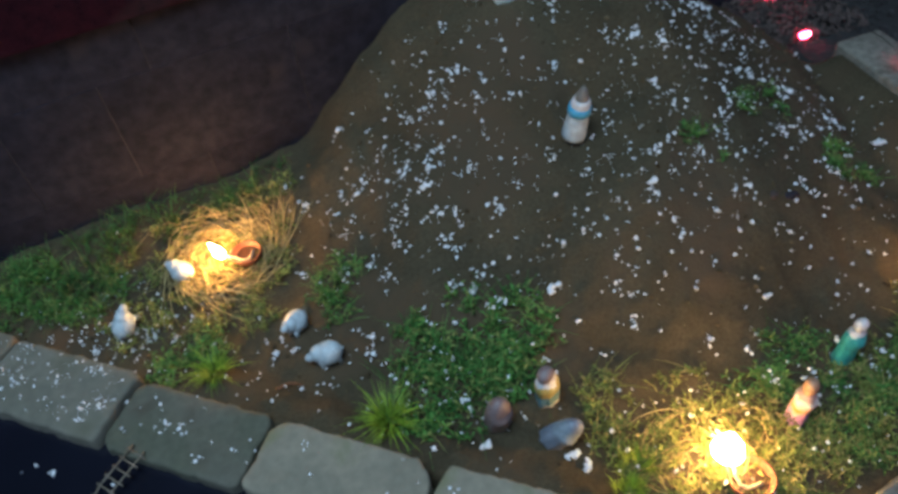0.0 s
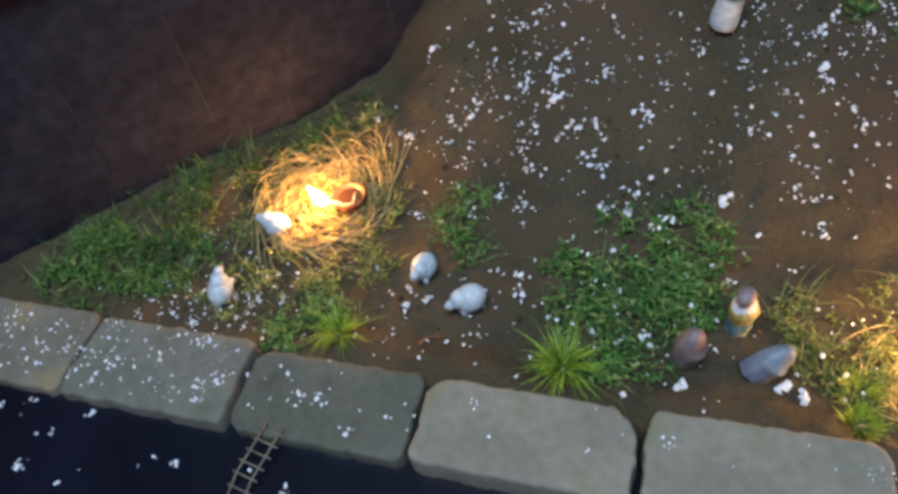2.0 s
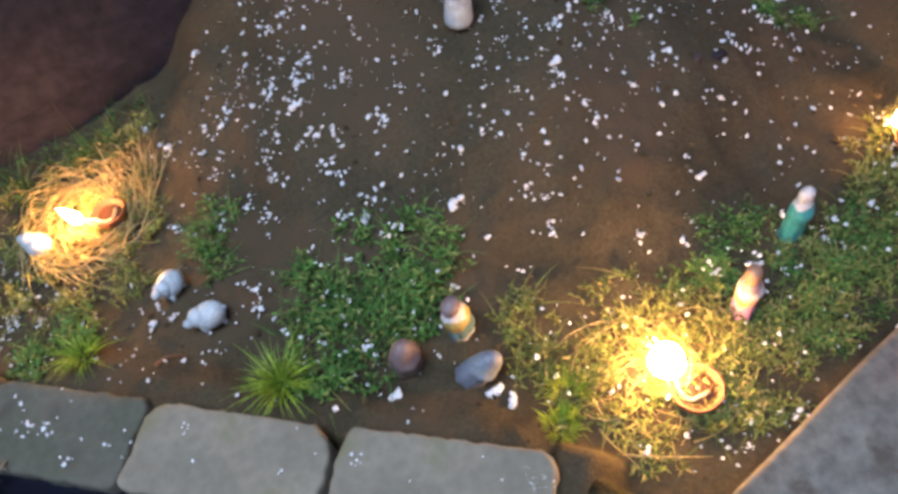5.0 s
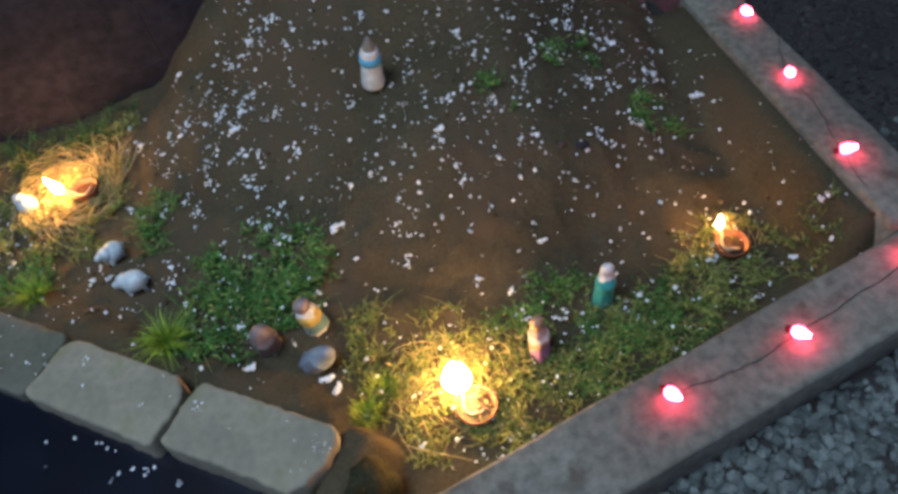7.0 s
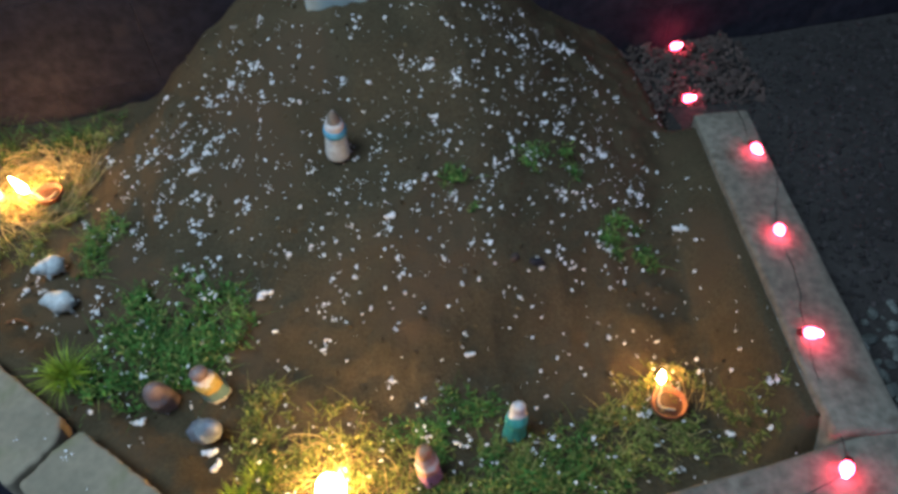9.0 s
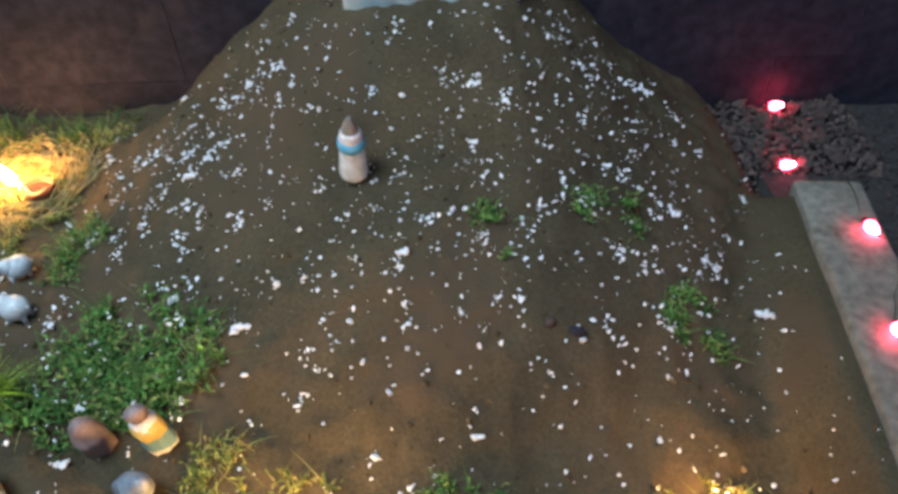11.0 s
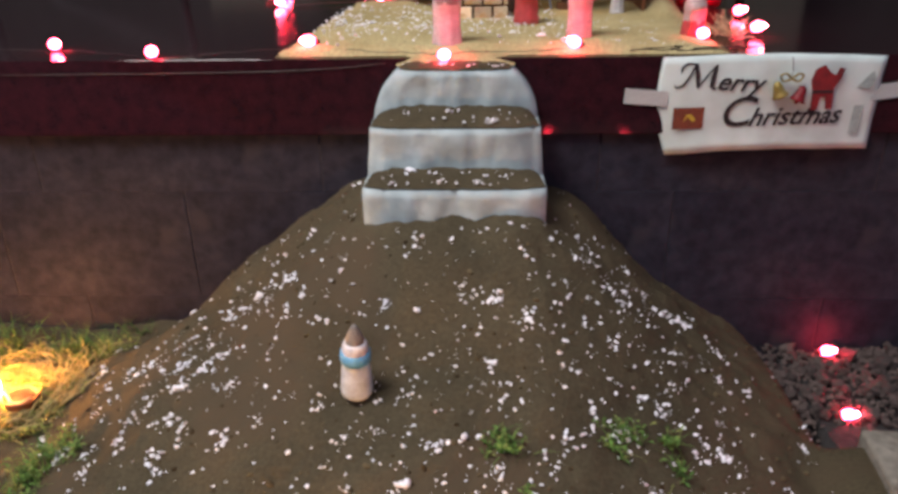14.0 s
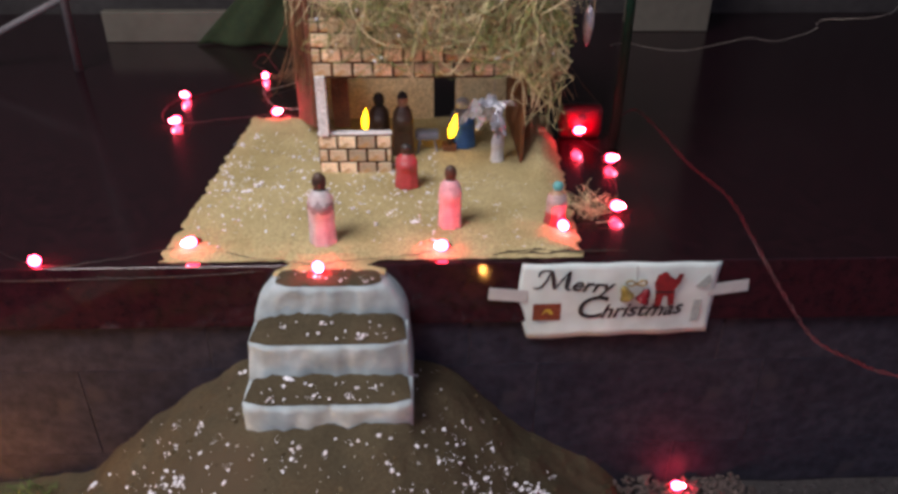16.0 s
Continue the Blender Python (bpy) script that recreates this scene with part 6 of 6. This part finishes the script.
def foil_ornament(at):
    """A crumpled silver foil hanging with drooping strips."""
    top = tagged(empty("foil_ornament", at), "crumpled silver foil ornament hanging at the thatch", "ornament")
    rng = random.Random(91)
    for k in range(16):
        c = Vector((rng.gauss(0, 0.014), rng.gauss(0, 0.006), rng.gauss(0.004, 0.018)))
        wide, tall = rng.uniform(0.006, 0.014), rng.uniform(0.012, 0.028)
        e = Euler((rng.gauss(0, 0.5), rng.gauss(0, 0.5), rng.gauss(0, 0.7))).to_matrix()
        vs = []
        for j in range(6):
            for i in range(5):
                q = Vector(((i / 4 - 0.5) * 2 * wide, 0, (0.5 - j / 5) * 2 * tall))
                q.y = 0.006 * noise.noise((q.x * 120, q.z * 90, k * 3.1))
                q.x *= 1 - 0.5 * (j / 5) ** 2
                vs.append(c + e @ q)
        f = [(j * 5 + i, j * 5 + i + 1, j * 5 + i + 6, j * 5 + i + 5) for j in range(5) for i in range(4)]
        strip = mesh_object("foil_strip", vs, f, SILVER, top)
        strip.modifiers.new("thickness", "SOLIDIFY").thickness = 0.0006
    v, f = tube([(0, 0, 0.02), (0.002, 0.003, 0.07), (0, 0.006, 0.11)], 0.0006, 5)
    mesh_object("thread", v, f, SILVER_WIRE, top)


foil_ornament((0.550, 0.772, LEDGE_Z + 0.120))


# larger torn foam flakes on the sand
for x, y, s, aim in ((0.152, 0.742, 0.010, 70), (0.135, 0.715, 0.009, 10), (0.418, 0.600, 0.008, 5), (0.385, 0.640, 0.005, 30)):
    r, p = random.Random(int(x * 1000)), Pile()
    c, n = math.cos(math.radians(aim)), math.sin(math.radians(aim))
    for k in range(4):
        p.add(*flake(r, (x + (k - 1.5) * s * 0.5 * c, y + (k - 1.5) * s * 0.5 * n, LEDGE_Z + 0.0125), s * r.uniform(0.35, 0.55)))
    tagged(p.done("foam_lump", FOAM), "torn white foam flake on pale sand", "foam lump", "foam lumps")
# dark twigs lying along the sand's front edge
DARK_TWIG = mat("dark_twig", (0.045, 0.028, 0.018), None, 0.8, 60, 0.2)
for k in range(7):
    r = random.Random(300 + k)
    x, y = 0.56 + 0.024 * k + r.uniform(-0.01, 0.01), 0.512 + r.uniform(-0.004, 0.008)
    line = [(x + d * 0.030, y + r.uniform(-0.004, 0.004), LEDGE_Z + 0.004 + r.uniform(0.0, 0.006)) for d in (-1, -0.3, 0.4, 1)]
    v, f = tube(smooth_line(line, 4), r.uniform(0.0008, 0.0014), 5, True, 0.6)
    tagged(mesh_object("twig", v, f, DARK_TWIG, smooth=True), "thin dark dry twig at the sand's edge", "twig", "dark twigs")


# dry twigs at the sand's edge
rng, pile = random.Random(95), Pile()
for k in range(70):
    p = Vector((rng.gauss(0.700, 0.014), rng.gauss(0.655, 0.02), LEDGE_Z + 0.003))
    pts, d = [], Vector((rng.gauss(0, 0.7), rng.gauss(0, 0.6), rng.uniform(0.2, 0.9))).normalized()
    for i in range(5):
        pts.append(p)
        p = p + d * rng.uniform(0.006, 0.012)
        d = (d + Vector((rng.gauss(0, 0.4), rng.gauss(0, 0.4), -0.15))).normalized()
    pile.add(*tube(pts, 0.0008, 4, False, 0.5))
tagged(pile.done("dry_sprig", THATCH), "pale dry sprig beside the turbaned figurine", "sprig", kind="stuff")


def fir():
    """A slim artificial fir: pole, red foot, sparse wire branches with needles."""
    at = (0.803, 0.915, LEDGE_Z)
    top = tagged(empty("artificial_fir", at), "artificial green fir on a red stand", "christmas tree")
    v, f = tube([(0, 0, 0.0), (-0.002, 0, 0.5), (-0.004, 0, 1.0)], 0.0085, 12)
    mesh_object("trunk", v, f, GREEN_POLE, top, "dark green pole", smooth=True)
    bm = box((0.085, 0.03, 0.066), (-0.058, 0.060, 0.034), 0.012, 4)
    foot = part("stand", bm, RED_PLASTIC, top, "red plastic stand block", smooth=True)
    # the stand's hole: its darkness is a black disc on the face
    v, f = lathe([(0.0085, -0.0015), (0.0095, 0.0), (0.0095, 0.0015)], 16)
    hole = mesh_object("hole_disc", v, f, INK, foot, "flat black disc standing in for a dark hole")
    hole.matrix_basis = pose(-0.058, 0.0445, 0.044, 90, 0, 0)
    rng = random.Random(15)
    for k in range(16):
        z = 0.29 + 0.045 * k
        a = k * 2.4
        length = 0.27 - 0.011 * k
        br = [Vector((math.cos(a) * length * t, math.sin(a) * length * t, z + 0.06 * t - 0.05 * t * t)) for t in (0, 0.25, 0.5, 0.75, 1)]
        pile = Pile()
        pile.add(*tube(br, 0.0016, 5))
        for i in range(120):
            t = rng.uniform(0.08, 1)
            p = Vector((math.cos(a) * length * t, math.sin(a) * length * t, z + 0.06 * t - 0.05 * t * t))
            d = Vector((rng.gauss(0, 1), rng.gauss(0, 1), rng.gauss(0, 1))).normalized() * rng.uniform(0.018, 0.032)
            n = d.cross(Vector((0.3, 0.5, 0.8))).normalized() * 0.0011
            pile.add([p - n, p + n, p + d], [(0, 1, 2)])
        pile.done("branch", NEEDLE, top)
    orn = tagged(empty("silver_bauble", (0.726, 0.90, 0.641)), "long silver icicle bauble hanging from the fir", "bauble")
    v, f = lathe([(0.0008, -0.042), (0.006, -0.030), (0.0098, -0.006), (0.009, 0.014), (0.004, 0.024), (0.001, 0.028)], 14)
    mesh_object("bauble", v, f, SILVER, orn, smooth=True)
    v, f = tube([(0, 0, 0.024), (0.002, 0.003, 0.06)], 0.0006, 5)
    mesh_object("thread", v, f, SILVER_WIRE, orn)


fir()


def stand():
    """A splayed grey metal stand behind on the ledge."""
    top = tagged(empty("metal_stand", (-0.40, 1.43, LEDGE_Z)), "grey metal stand on the granite ledge", "stand")
    for line, r, nm in (([(-0.019, 0, 0), (-0.008, 0, 0.35), (0.005, 0, 0.7)], 0.010, "leg"), ([(-0.52, 0.0, 0.0), (-0.515, 0, 0.35), (-0.51, 0, 0.7)], 0.011, "leg"), ([(-0.365, 0, 0.01), (0.0, 0, 0.182)], 0.009, "brace"), ([(-0.53, 0, 0.7), (0.03, 0, 0.7)], 0.011, "crossbar")):
        v, f = tube(line, r, 10)
        mesh_object(nm, v, f, GREY_METAL, top, smooth=True)


stand()

# green cloth at the skirting
vs = [(-0.185, 1.655, LEDGE_Z + 0.002), (0.36, 1.60, LEDGE_Z + 0.002), (0.36, 1.66, LEDGE_Z + 0.34), (0.16, 1.665, LEDGE_Z + 0.34)]
rng = random.Random(8)
n = 24
vv, ff = [], []
for j in range(n + 1):
    for i in range(n + 1):
        u, v = i / n, j / n
        a, b, c, d = (Vector(q) for q in vs)
        p = (a * (1 - u) + b * u) * (1 - v) + (d * (1 - u) + c * u) * v
        vv.append(p + Vector((0, 0.012 * math.sin(u * 22 + v * 2), 0)))
ff = [(j * (n + 1) + i, j * (n + 1) + i + 1, (j + 1) * (n + 1) + i + 1, (j + 1) * (n + 1) + i) for j in range(n) for i in range(n)]
cloth = mesh_object("draped_cloth", vv, ff, GREEN_CLOTH, smooth=True)
cloth.modifiers.new("thickness", "SOLIDIFY").thickness = 0.003
tagged(cloth, "dark green cloth draped against the skirting", "cloth")
